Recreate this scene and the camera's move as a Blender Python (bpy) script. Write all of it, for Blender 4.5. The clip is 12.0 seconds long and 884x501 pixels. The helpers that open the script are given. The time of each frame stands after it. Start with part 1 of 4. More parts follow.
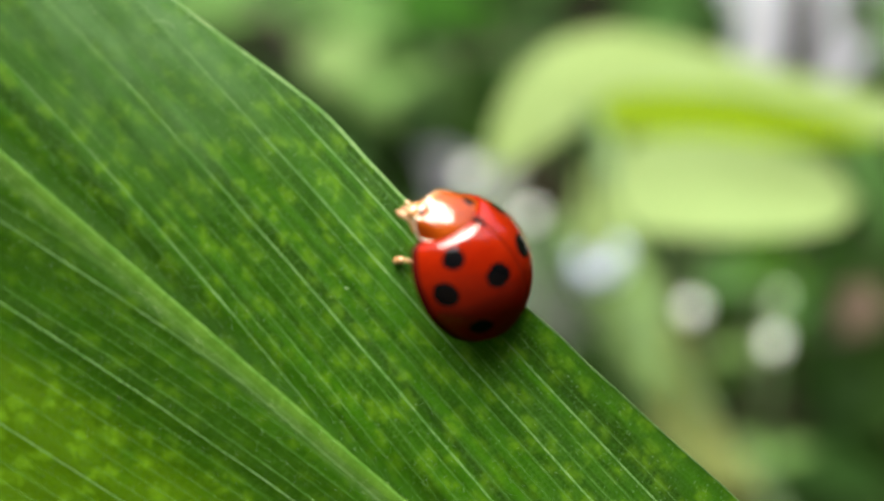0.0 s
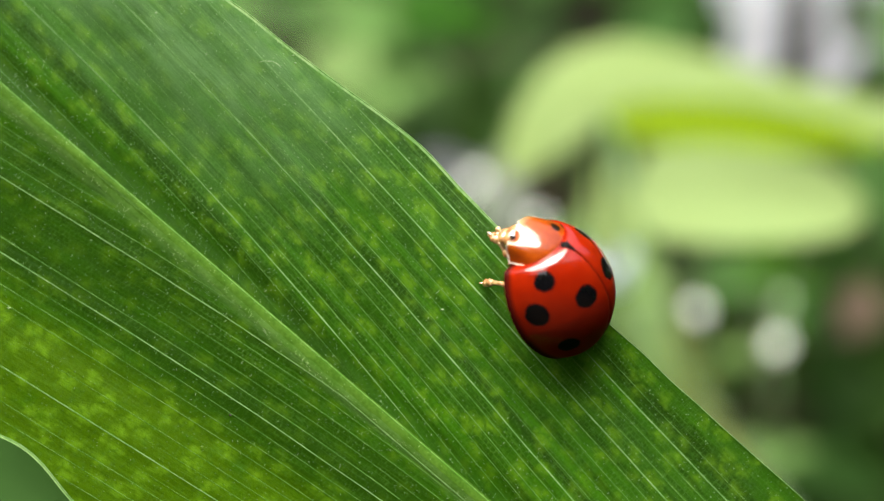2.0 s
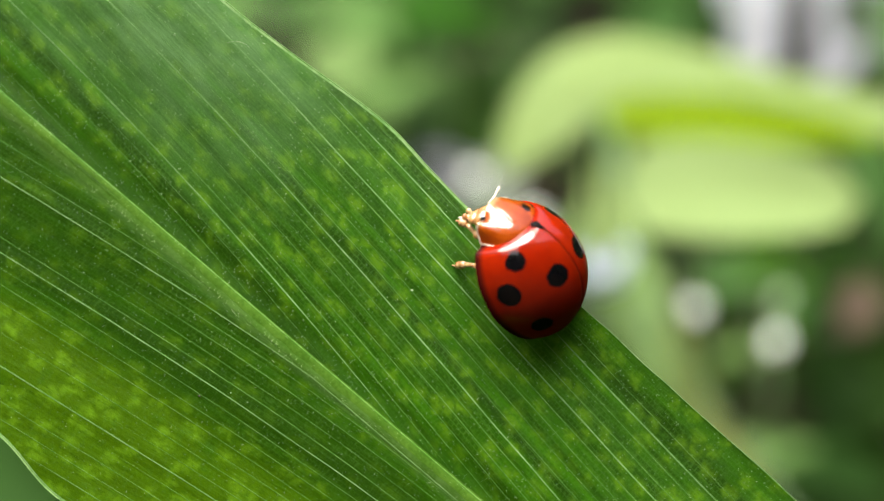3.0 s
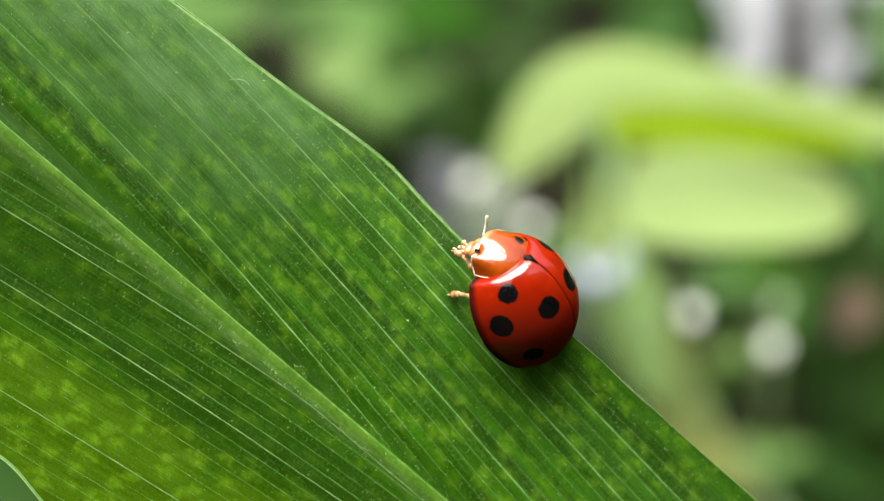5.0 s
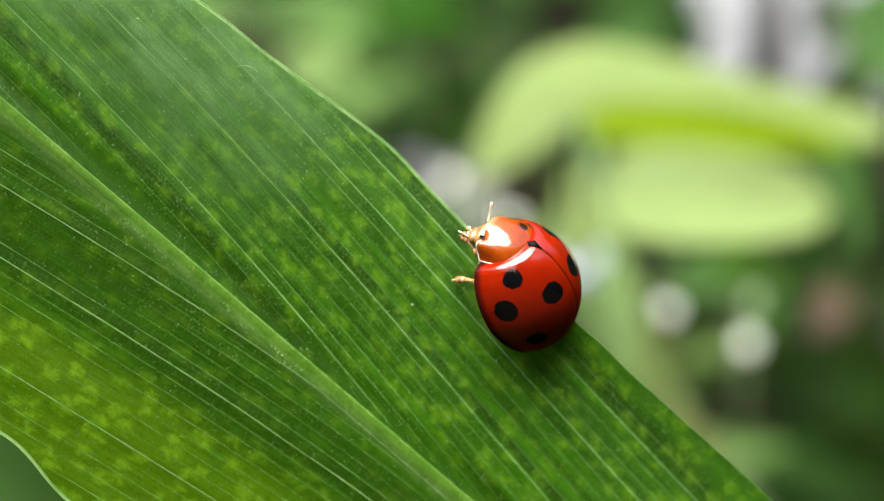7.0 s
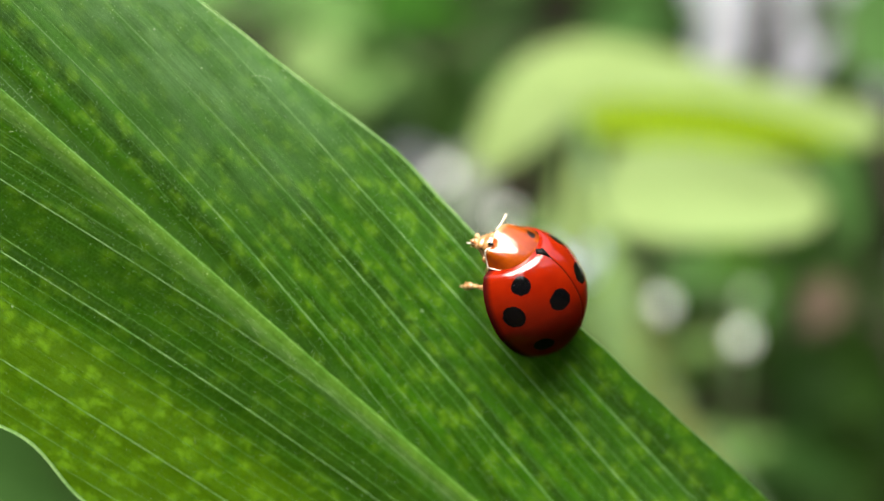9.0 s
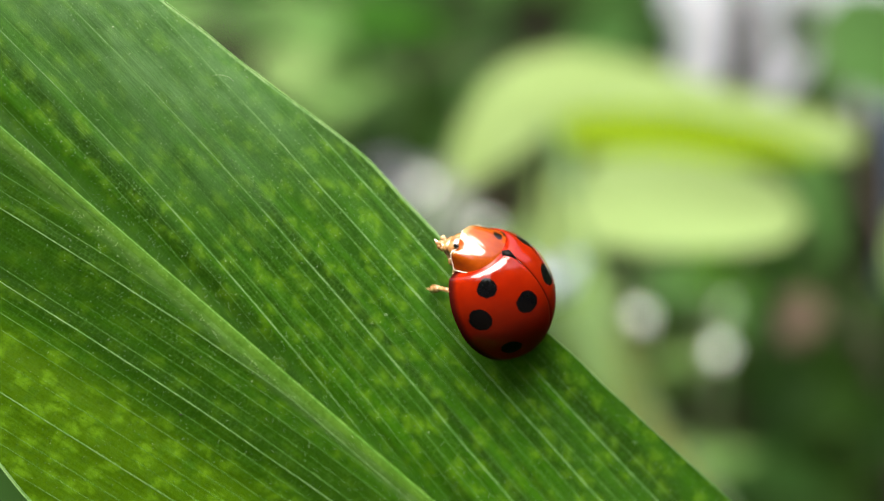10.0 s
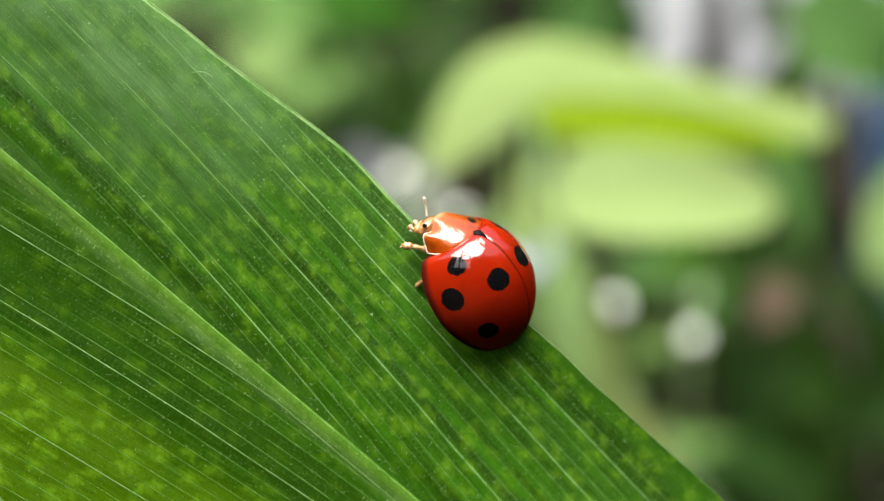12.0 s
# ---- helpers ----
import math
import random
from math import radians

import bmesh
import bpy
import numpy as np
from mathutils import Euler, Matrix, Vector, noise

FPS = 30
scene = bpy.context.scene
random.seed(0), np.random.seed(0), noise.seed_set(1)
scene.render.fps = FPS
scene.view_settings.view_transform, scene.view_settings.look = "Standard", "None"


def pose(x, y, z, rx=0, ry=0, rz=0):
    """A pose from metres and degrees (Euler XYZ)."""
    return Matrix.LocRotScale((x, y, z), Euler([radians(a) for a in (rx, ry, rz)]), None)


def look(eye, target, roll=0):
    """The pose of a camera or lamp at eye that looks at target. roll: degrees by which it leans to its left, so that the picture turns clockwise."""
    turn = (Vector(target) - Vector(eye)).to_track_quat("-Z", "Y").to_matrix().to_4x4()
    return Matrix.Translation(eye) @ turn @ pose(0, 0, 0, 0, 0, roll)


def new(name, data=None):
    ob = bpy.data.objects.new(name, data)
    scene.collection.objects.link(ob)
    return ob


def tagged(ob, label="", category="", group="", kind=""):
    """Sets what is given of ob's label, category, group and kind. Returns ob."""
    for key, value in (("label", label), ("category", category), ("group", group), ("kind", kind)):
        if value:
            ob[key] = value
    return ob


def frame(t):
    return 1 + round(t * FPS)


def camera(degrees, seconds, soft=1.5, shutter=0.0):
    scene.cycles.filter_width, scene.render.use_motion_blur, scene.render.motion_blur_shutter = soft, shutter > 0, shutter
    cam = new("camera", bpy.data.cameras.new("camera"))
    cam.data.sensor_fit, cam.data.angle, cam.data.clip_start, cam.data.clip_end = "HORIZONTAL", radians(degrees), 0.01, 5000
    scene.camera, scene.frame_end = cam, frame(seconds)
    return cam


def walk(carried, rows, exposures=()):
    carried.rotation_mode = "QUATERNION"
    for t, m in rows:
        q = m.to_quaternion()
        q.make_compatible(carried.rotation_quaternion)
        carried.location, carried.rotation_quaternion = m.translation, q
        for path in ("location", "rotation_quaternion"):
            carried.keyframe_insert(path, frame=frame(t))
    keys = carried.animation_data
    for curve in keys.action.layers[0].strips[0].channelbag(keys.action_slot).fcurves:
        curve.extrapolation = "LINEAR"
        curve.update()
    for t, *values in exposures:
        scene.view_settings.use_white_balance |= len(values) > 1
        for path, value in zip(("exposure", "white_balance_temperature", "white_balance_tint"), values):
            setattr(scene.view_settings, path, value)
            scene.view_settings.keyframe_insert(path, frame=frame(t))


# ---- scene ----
MM = 0.001
EYE = 0.45                       # height of the lens over the ground

# ---- camera: held by hand a finger's length from the leaf ----
cam = camera(38.5, 12.0, soft=1.2)
cam.data.dof.use_dof = True
cam.data.dof.focus_distance = 0.0594
cam.data.dof.aperture_fstop = 18.6
PATH = [   # seconds; millimetres right, ahead, up; degrees of pitch, roll, yaw
    (0.0, 4.067, 4.574, -1.001, -0.156, -0.797, 0.600),
    (0.5, 1.522, 2.097, 1.225, 0.236, -0.205, 0.593),
    (1.0, -1.109, 0.917, 0.799, -0.112, -0.447, 0.087),
    (1.5, -0.836, 1.639, -1.128, -0.009, -0.456, 0.276),
    (2.0, -0.480, 0.796, -0.090, -0.008, -0.277, 0.233),
    (2.5, 1.017, 0.135, 0.531, -0.176, -0.436, 0.422),
    (2.7, 1.090, 0.853, -0.584, -0.079, -0.290, 0.405),
    (4.3, 1.236, 0.724, -1.466, 0.084, -0.042, 0.338),
    (4.5, 0.998, -0.019, -1.327, 0.035, -0.119, 0.266),
    (5.0, 1.301, -0.788, 0.508, 0.004, -0.178, 0.334),
    (5.5, 0.002, 0.000, 0.002, 0.002, 0.000, 0.000),
    (6.0, 0.086, -0.331, -0.165, 0.167, 0.121, -0.085),
    (6.5, 0.050, -1.077, 0.402, 0.058, -0.327, -0.966),
    (7.0, -0.228, -1.837, -0.182, -0.032, -0.373, -0.907),
    (7.2, -0.678, -1.374, -1.267, -0.008, -0.413, -1.012),
    (9.0, -1.067, -3.039, 0.632, -0.430, -0.761, -1.212),
    (9.5, 0.478, -1.685, 0.864, 0.051, -0.538, -1.888),
    (10.0, -0.241, -2.072, 0.089, 0.209, -0.813, -2.089),
    (10.5, 0.067, -2.226, 0.478, 0.214, -0.607, -2.173),
    (11.0, -0.296, -2.353, 0.396, 0.094, -0.467, -2.487),
    (11.5, -1.779, -0.860, 0.295, -0.058, -0.123, -3.351),
    (12.0, -0.863, -1.035, 0.651, -0.393, -0.257, -3.341)]
walk(cam, [(t, pose(x * MM, y * MM, EYE + z * MM, 90 + p, r, w)) for t, x, y, z, p, r, w in PATH],
     exposures=[(0, 1.62), (12, 1.62)])

# ---- light: a soft high sun through thin cloud, from behind the camera ----
SUN_HEIGHT, SUN_TURN = 61, 204          # degrees; turn is the compass bearing from +y, clockwise
world = bpy.data.worlds.new("sky")
scene.world = world
world.use_nodes = True
sky = world.node_tree.nodes.new("ShaderNodeTexSky")
sky.sky_type = "NISHITA"
sky.sun_disc = False
sky.sun_elevation, sky.sun_rotation = radians(SUN_HEIGHT), radians(SUN_TURN)
sky.air_density, sky.dust_density, sky.ozone_density = 1.0, 9.0, 0.6
back = world.node_tree.nodes["Background"]
back.inputs["Strength"].default_value = 0.10
world.node_tree.links.new(sky.outputs[0], back.inputs["Color"])
sun = new("sun", bpy.data.lights.new("sun", "SUN"))
sun.data.energy, sun.data.angle, sun.data.color = 5.0, radians(58), (1.0, 0.96, 0.88)
to_sun = Vector((math.sin(radians(SUN_TURN)) * math.cos(radians(SUN_HEIGHT)),
                 math.cos(radians(SUN_TURN)) * math.cos(radians(SUN_HEIGHT)), math.sin(radians(SUN_HEIGHT))))
sun.matrix_basis = look(to_sun * 5, (0, 0, 0))


# ---- materials ----
class Nodes:
    """A material and short ways to add nodes to it."""

    def __init__(self, name):
        self.mat = bpy.data.materials.new(name)
        self.mat.use_nodes = True
        self.tree = self.mat.node_tree
        self.out = self.tree.nodes["Material Output"]
        self.bsdf = self.tree.nodes["Principled BSDF"]

    def add(self, kind, **props):
        node = self.tree.nodes.new("ShaderNode" + kind)
        for key, value in props.items():
            setattr(node, key, value)
        return node

    def put(self, node, **values):
        for key, value in values.items():
            socket = node.inputs[int(key[1:])] if key[0] == "i" and key[1:].isdigit() else node.inputs[key.replace("_", " ")]
            if isinstance(value, bpy.types.NodeSocket):
                self.tree.links.new(value, socket)
            else:
                socket.default_value = value
        return node

    def math(self, op, a, b=0.0, c=0.0):
        return self.put(self.add("Math", operation=op), i0=a, i1=b, i2=c).outputs[0]

    def ramp(self, value, lo, hi, a=0.0, b=1.0):
        node = self.add("MapRange", interpolation_type="SMOOTHSTEP")
        return self.put(node, i0=value, i1=lo, i2=hi, i3=a, i4=b).outputs[0]

    def mix(self, fac, a, b, blend="MIX"):
        node = self.add("Mix", data_type="RGBA", blend_type=blend)
        for socket, value in ((node.inputs[0], fac), (node.inputs[6], a), (node.inputs[7], b)):
            if isinstance(value, bpy.types.NodeSocket):
                self.tree.links.new(value, socket)
            else:
                socket.default_value = value if socket.type == "VALUE" else (*value[:3], 1)
        return node.outputs[2]

    def noise(self, vector, scale, detail=3.0, rough=0.55):
        return self.put(self.add("TexNoise"), Vector=vector, Scale=scale, Detail=detail, Roughness=rough).outputs["Fac"]

    def scaled(self, vector, x, y, z=1.0):
        return self.put(self.add("Mapping"), Vector=vector, Scale=(x, y, z)).outputs[0]

    def coords(self, which="Object"):
        return self.add("TexCoord").outputs[which]

    def uv(self, name):
        return self.add("UVMap", uv_map=name).outputs[0]

    def random(self):
        return self.add("ObjectInfo").outputs["Random"]

    def bump(self, height, strength, distance):
        node = self.put(self.add("Bump"), Height=height, Strength=strength, Distance=distance)
        self.put(self.bsdf, Normal=node.outputs[0])
        return node.outputs[0]

    def translucent(self, colour, amount):
        thin = self.put(self.add("BsdfTranslucent"), Color=colour)
        both = self.put(self.add("MixShader"), i0=amount, i1=self.bsdf.outputs[0], i2=thin.outputs[0])
        self.tree.links.new(both.outputs[0], self.out.inputs[0])


# side veins by their value: strong ones, and the ones between them
STRONG = {1: (-2.1, 1.14, 4.556, 7.553, 9.337), -1: (-2.2, 0.422, 3.397, 7.80, 10.7)}
BETWEEN = {1: (-4.6, -3.9, -3.3, -2.7, -1.5, -0.9, -0.25, 0.45, 1.75, 2.35, 2.9, 3.5, 4.05, 5.15, 5.75, 6.35, 6.95, 8.1, 8.7, 9.9),
           -1: (-3.4, -2.8, -1.6, -1.0, -0.3, 1.0, 1.6, 2.2, 2.8, 4.0, 4.65, 5.3, 5.9, 6.5, 7.15, 8.5, 9.2, 9.9, 11.4)}
LOW_SIDE = 31.7                  # where the lower side's values begin on the blade's map


def blade_material():
    n = Nodes("leaf_blade")
    vein, flat = n.uv("vein"), n.uv("flat")
    streak = n.noise(n.scaled(vein, 2.6, 0.16), 1.0, 2.0, 0.5)
    fine = n.noise(n.scaled(vein, 7.0, 0.5), 1.0, 2.0, 0.6)
    cross = n.noise(n.scaled(vein, 2.0, 7.0), 1.0, 2.0, 0.6)
    broad = n.noise(n.scaled(vein, 0.42, 0.05), 1.0, 2.0, 0.5)
    # pale yellowish flecks, in loose rows
    warped = n.put(n.add("VectorMath", operation="ADD"), i0=n.scaled(vein, 1.02, 0.76),
                   i1=n.put(n.add("TexNoise"), Vector=flat, Scale=1.6, Detail=2.0).outputs["Color"]).outputs[0]
    cell = n.put(n.add("TexVoronoi", feature="F1", voronoi_dimensions="2D"), Vector=warped, Scale=1.0, Randomness=1.0)
    rim = n.math("ADD", cell.outputs["Distance"], n.math("MULTIPLY", n.math("SUBTRACT", n.noise(flat, 4.0, 4.0), 0.5), 0.34))
    fleck = n.ramp(rim, -0.06, 0.50, 1.0, 0.0)
    some = n.ramp(n.noise(n.scaled(vein, 0.22, 0.11), 1.0, 2.0), 0.26, 0.44)
    split = n.add("SeparateXYZ")
    n.put(split, Vector=flat)
    line = n.put(n.add("SeparateXYZ"), Vector=vein)
    under = n.ramp(split.outputs[1], -0.1, -0.5)
    low = n.math("MULTIPLY", under, n.ramp(line.outputs[0], LOW_SIDE - 3.6, LOW_SIDE - 6.2))
    fleck = n.math("MULTIPLY", fleck, n.math("MAXIMUM", some, n.math("MULTIPLY", low, 0.9)))
    yellow = n.math("MULTIPLY", low, n.ramp(n.noise(flat, 0.35, 3.0), 0.18, 0.45))
    base = n.mix(n.ramp(streak, 0.28, 0.74), (0.0170, 0.0920, 0.0006), (0.054, 0.2250, 0.0030))
    base = n.mix(n.math("MULTIPLY", n.ramp(broad, 0.42, 0.60), 0.60), base, (0.0166, 0.0672, 0.0019))
    # dark green bands along the veins, fold and margin shade painted in
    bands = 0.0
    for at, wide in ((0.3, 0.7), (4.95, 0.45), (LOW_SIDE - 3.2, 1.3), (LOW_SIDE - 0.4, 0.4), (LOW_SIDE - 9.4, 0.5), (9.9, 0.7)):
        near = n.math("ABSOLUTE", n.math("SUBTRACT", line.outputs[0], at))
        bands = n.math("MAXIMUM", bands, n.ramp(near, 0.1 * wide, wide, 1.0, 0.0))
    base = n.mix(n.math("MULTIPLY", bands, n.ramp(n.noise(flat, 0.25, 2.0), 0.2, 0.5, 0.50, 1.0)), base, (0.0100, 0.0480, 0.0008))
    base = n.mix(n.math("MULTIPLY", yellow, 0.80), base, (0.102, 0.220, 0.0008))
    base = n.mix(n.math("MULTIPLY", fleck, n.math("ADD", 0.58, n.math("MULTIPLY", low, 0.40))), base, (0.195, 0.430, 0.012))
    soft_low = n.ramp(split.outputs[1], -6.0, -1.0, 0.15, 1.0)
    base = n.mix(n.math("MULTIPLY", n.ramp(fine, 0.54, 0.74, 0.0, 0.16), soft_low), base, (0.1088, 0.2368, 0.0512))
    base = n.mix(n.math("MULTIPLY", n.ramp(fine, 0.46, 0.30, 0.0, 0.14), soft_low), base, (0.0179, 0.064, 0.0051))
    # fold shadows painted as dark strips beside the stronger veins
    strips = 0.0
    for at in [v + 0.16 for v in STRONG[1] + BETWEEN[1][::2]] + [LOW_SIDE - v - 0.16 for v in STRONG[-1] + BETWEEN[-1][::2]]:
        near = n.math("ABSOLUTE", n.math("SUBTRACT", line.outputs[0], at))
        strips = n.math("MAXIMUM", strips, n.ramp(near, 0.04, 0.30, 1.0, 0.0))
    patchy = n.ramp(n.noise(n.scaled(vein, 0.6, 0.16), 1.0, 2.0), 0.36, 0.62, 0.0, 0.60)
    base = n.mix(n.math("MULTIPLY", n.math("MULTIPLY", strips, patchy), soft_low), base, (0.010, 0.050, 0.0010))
    mottle = n.noise(n.scaled(vein, 2.6, 1.5), 1.0, 4.0, 0.7)
    base = n.mix(n.ramp(mottle, 0.50, 0.72, 0.0, 0.40), base, (0.075, 0.235, 0.018))
    base = n.mix(n.ramp(mottle, 0.46, 0.30, 0.0, 0.35), base, (0.011, 0.060, 0.0010))
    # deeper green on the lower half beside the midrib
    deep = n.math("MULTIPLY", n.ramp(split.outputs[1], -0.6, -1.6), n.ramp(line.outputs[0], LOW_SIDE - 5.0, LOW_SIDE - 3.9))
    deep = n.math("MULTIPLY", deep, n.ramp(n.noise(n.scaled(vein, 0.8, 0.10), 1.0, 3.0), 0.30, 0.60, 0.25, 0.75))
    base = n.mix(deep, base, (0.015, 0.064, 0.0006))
    # fine grain of cells
    grain = n.noise(n.scaled(flat, 1.0, 1.0), 9.0, 5.0, 0.75)
    base = n.mix(n.ramp(grain, 0.52, 0.70, 0.0, 0.34), base, (0.105, 0.270, 0.030))
    base = n.mix(n.ramp(grain, 0.48, 0.32, 0.0, 0.45), base, (0.012, 0.060, 0.0015))
    rung = n.math("MULTIPLY", n.ramp(cross, 0.52, 0.68, 0.0, 0.30), n.ramp(grain, 0.35, 0.6))
    base = n.mix(rung, base, (0.120, 0.270, 0.045))
    # ladder of fine veinlets between the veins
    swap = n.put(n.add("CombineXYZ"), X=line.outputs[1], Y=n.math("ADD", line.outputs[0], n.math("MULTIPLY", n.noise(flat, 2.0, 2.0), 0.12)))
    ladder = n.put(n.add("TexBrick", offset=0.43), Vector=swap.outputs[0], Scale=1.0, Mortar_Size=0.020, Mortar_Smooth=0.8, Brick_Width=0.25, Row_Height=0.205)
    rungs = n.math("MULTIPLY", ladder.outputs["Fac"], n.ramp(n.noise(n.scaled(vein, 1.1, 0.5), 1.0, 3.0), 0.34, 0.66, 0.05, 0.62))
    rungs = n.math("MULTIPLY", rungs, n.ramp(split.outputs[1], -6.0, -1.0, 0.2, 1.0))
    base = n.mix(rungs, base, (0.095, 0.235, 0.030))
    # pale fringe under the midrib, a band of shade painted above it
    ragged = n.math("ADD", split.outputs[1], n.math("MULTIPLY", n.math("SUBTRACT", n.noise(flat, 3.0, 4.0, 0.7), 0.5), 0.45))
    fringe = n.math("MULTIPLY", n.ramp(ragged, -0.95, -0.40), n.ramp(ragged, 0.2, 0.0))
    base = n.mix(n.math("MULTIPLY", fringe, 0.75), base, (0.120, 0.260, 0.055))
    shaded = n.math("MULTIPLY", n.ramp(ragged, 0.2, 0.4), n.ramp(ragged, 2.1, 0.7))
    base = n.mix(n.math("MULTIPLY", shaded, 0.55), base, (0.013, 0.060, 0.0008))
    # pale grazing sheen of the upper side, painted into the colour
    painted_sheen = n.math("MULTIPLY", n.ramp(split.outputs[1], 0.5, 8.0), n.ramp(n.noise(n.scaled(vein, 0.7, 0.4), 1.0, 4.0), 0.34, 0.66, 0.45, 0.95))
    painted_sheen = n.math("MULTIPLY", painted_sheen, n.ramp(split.outputs[0], -4.0, -14.0, 0.08, 1.0))
    base = n.mix(painted_sheen, base, (0.115, 0.245, 0.085))
    # pin-head pale dots
    dots = n.put(n.add("TexVoronoi", feature="F1", voronoi_dimensions="2D"), Vector=n.scaled(vein, 4.0, 2.8), Scale=1.0, Randomness=0.9)
    pick = n.add("SeparateColor")
    n.put(pick, Color=dots.outputs["Color"])
    dot = n.math("MULTIPLY", n.ramp(dots.outputs["Distance"], 0.07, 0.13, 1.0, 0.0), n.ramp(pick.outputs[0], 0.45, 1.0))
    dot = n.math("MULTIPLY", dot, n.ramp(n.noise(flat, 0.5, 2.0), 0.30, 0.62, 0.15, 1.0))
    dust = n.ramp(split.outputs[1], 4.5, 9.0, 0.45, 0.95)
    base = n.mix(n.math("MULTIPLY", dot, dust), base, (0.24, 0.40, 0.16))
    # brightness evened in the colour: darker from the upper half to the lower
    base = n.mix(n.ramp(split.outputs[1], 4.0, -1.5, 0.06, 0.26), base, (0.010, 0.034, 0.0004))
    height = n.math("ADD", n.math("MULTIPLY", streak, 1.0), n.math("MULTIPLY", fine, 0.5))
    height = n.math("ADD", height, n.math("MULTIPLY", dot, 0.5))
    height = n.math("ADD", height, n.math("MULTIPLY", grain, 0.6))
    n.bump(height, 0.55, 0.00008)
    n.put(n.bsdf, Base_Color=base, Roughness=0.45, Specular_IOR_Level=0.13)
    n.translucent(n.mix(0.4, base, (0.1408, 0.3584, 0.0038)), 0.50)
    return n.mat


def vein_material(name, pale, deep):
    n = Nodes(name)
    fac = n.math("ADD", n.math("MULTIPLY", n.noise(n.coords(), 900.0, 3.0), 0.6), n.math("MULTIPLY", n.noise(n.coords(), 7000.0, 3.0), 0.4))
    base = n.mix(n.ramp(fac, 0.34, 0.66), deep, pale)
    n.put(n.bsdf, Base_Color=base, Roughness=0.5, Specular_IOR_Level=0.12)
    n.bump(n.noise(n.coords(), 6000.0, 2.0), 0.3, 0.00003)
    n.translucent(base, 0.25)
    return n.mat


def foliage_material(name, dark, light, thin=0.35, rough=0.45, glow=(0.192, 0.32, 0.0192)):
    n = Nodes(name)
    where = n.coords()
    fac = n.math("ADD", n.math("MULTIPLY", n.noise(where, 60.0, 3.0), 0.6), n.math("MULTIPLY", n.random(), 0.4))
    base = n.mix(n.ramp(fac, 0.25, 0.75), dark, light)
    n.put(n.bsdf, Base_Color=base, Roughness=rough + 0.15, Specular_IOR_Level=0.06)
    n.bump(n.noise(n.scaled(where, 1.0, 8.0), 120.0, 3.0), 0.3, 0.0008)
    n.translucent(n.mix(0.4, base, glow), thin)
    return n.mat


def plain_material(name, colour, second, scale, rough=0.6, coat=0.0, bump=0.0, shine=0.5):
    n = Nodes(name)
    where = n.coords()
    fac = n.math("ADD", n.math("MULTIPLY", n.noise(where, scale, 4.0), 0.7), n.math("MULTIPLY", n.noise(where, scale * 7, 3.0), 0.3))
    n.put(n.bsdf, Base_Color=n.mix(n.ramp(fac, 0.3, 0.7), colour, second), Roughness=rough, Coat_Weight=coat, Coat_Roughness=0.05, Specular_IOR_Level=shine)
    if bump:
        n.bump(fac, 0.5, bump)
    return n.mat


SA, SB, SH, HIND = 3.42, 2.915, 3.24, 1.59      # the wing cases' half length, half width and height in millimetres; how blunt their hind end is
# millimetres along, across (left positive), radius
SPOTS = [(2.02, 1.88, 0.46), (0.52, 1.09, 0.55), (0.75, 2.67, 0.57), (-1.51, 2.06, 0.52), (2.0, -1.68, 0.46), (0.52, -0.90, 0.55), (0.75, -2.67, 0.57), (-1.51, -2.06, 0.52)]


def shell_material():
    """Lacquered red wing case with black spots, darker towards the outer rim."""
    n = Nodes("wing_case")
    where = n.coords()
    split = n.put(n.add("SeparateXYZ"), Vector=where)
    along, across = n.math("DIVIDE", split.outputs[0], MM), n.math("DIVIDE", split.outputs[1], MM)
    up = n.math("DIVIDE", split.outputs[2], MM)
    wobble = n.math("MULTIPLY", n.math("SUBTRACT", n.noise(where, 2200.0, 4.0), 0.5), 0.24)
    black = 0.0
    for x, y, r in SPOTS:
        z = SH * math.sqrt(max(0.0, 1 - (abs(x) / SA) ** (2.5 if x > 0 else HIND) - (y / SB) ** 2))
        d = n.math("ADD", n.math("POWER", n.math("SUBTRACT", along, x), 2.0), n.math("POWER", n.math("SUBTRACT", across, y), 2.0))
        d = n.math("SQRT", n.math("ADD", d, n.math("POWER", n.math("SUBTRACT", up, z), 2.0)))
        black = n.math("MAXIMUM", black, n.ramp(n.math("ADD", d, wobble), r - 0.04, r + 0.05, 1.0, 0.0))
    red = n.mix(n.ramp(n.noise(where, 420.0, 3.0), 0.3, 0.7), (0.170, 0.0066, 0.0007), (0.220, 0.0105, 0.0011))
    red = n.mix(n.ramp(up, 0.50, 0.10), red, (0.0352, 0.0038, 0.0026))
    red = n.mix(n.ramp(n.math("ABSOLUTE", across), 0.05, 0.012), red, (0.064, 0.0051, 0.0026))
    n.put(n.bsdf, Base_Color=n.mix(black, red, (0.0026, 0.0026, 0.0032)), Roughness=0.34, Coat_Weight=n.math("MULTIPLY", n.ramp(up, 0.2, 1.3, 0.25, 1.0), n.ramp(along, -1.4, 0.6, 0.0, 1.0)), Coat_Roughness=0.03,
          Coat_IOR=1.66, Specular_IOR_Level=0.01)
    return n.mat


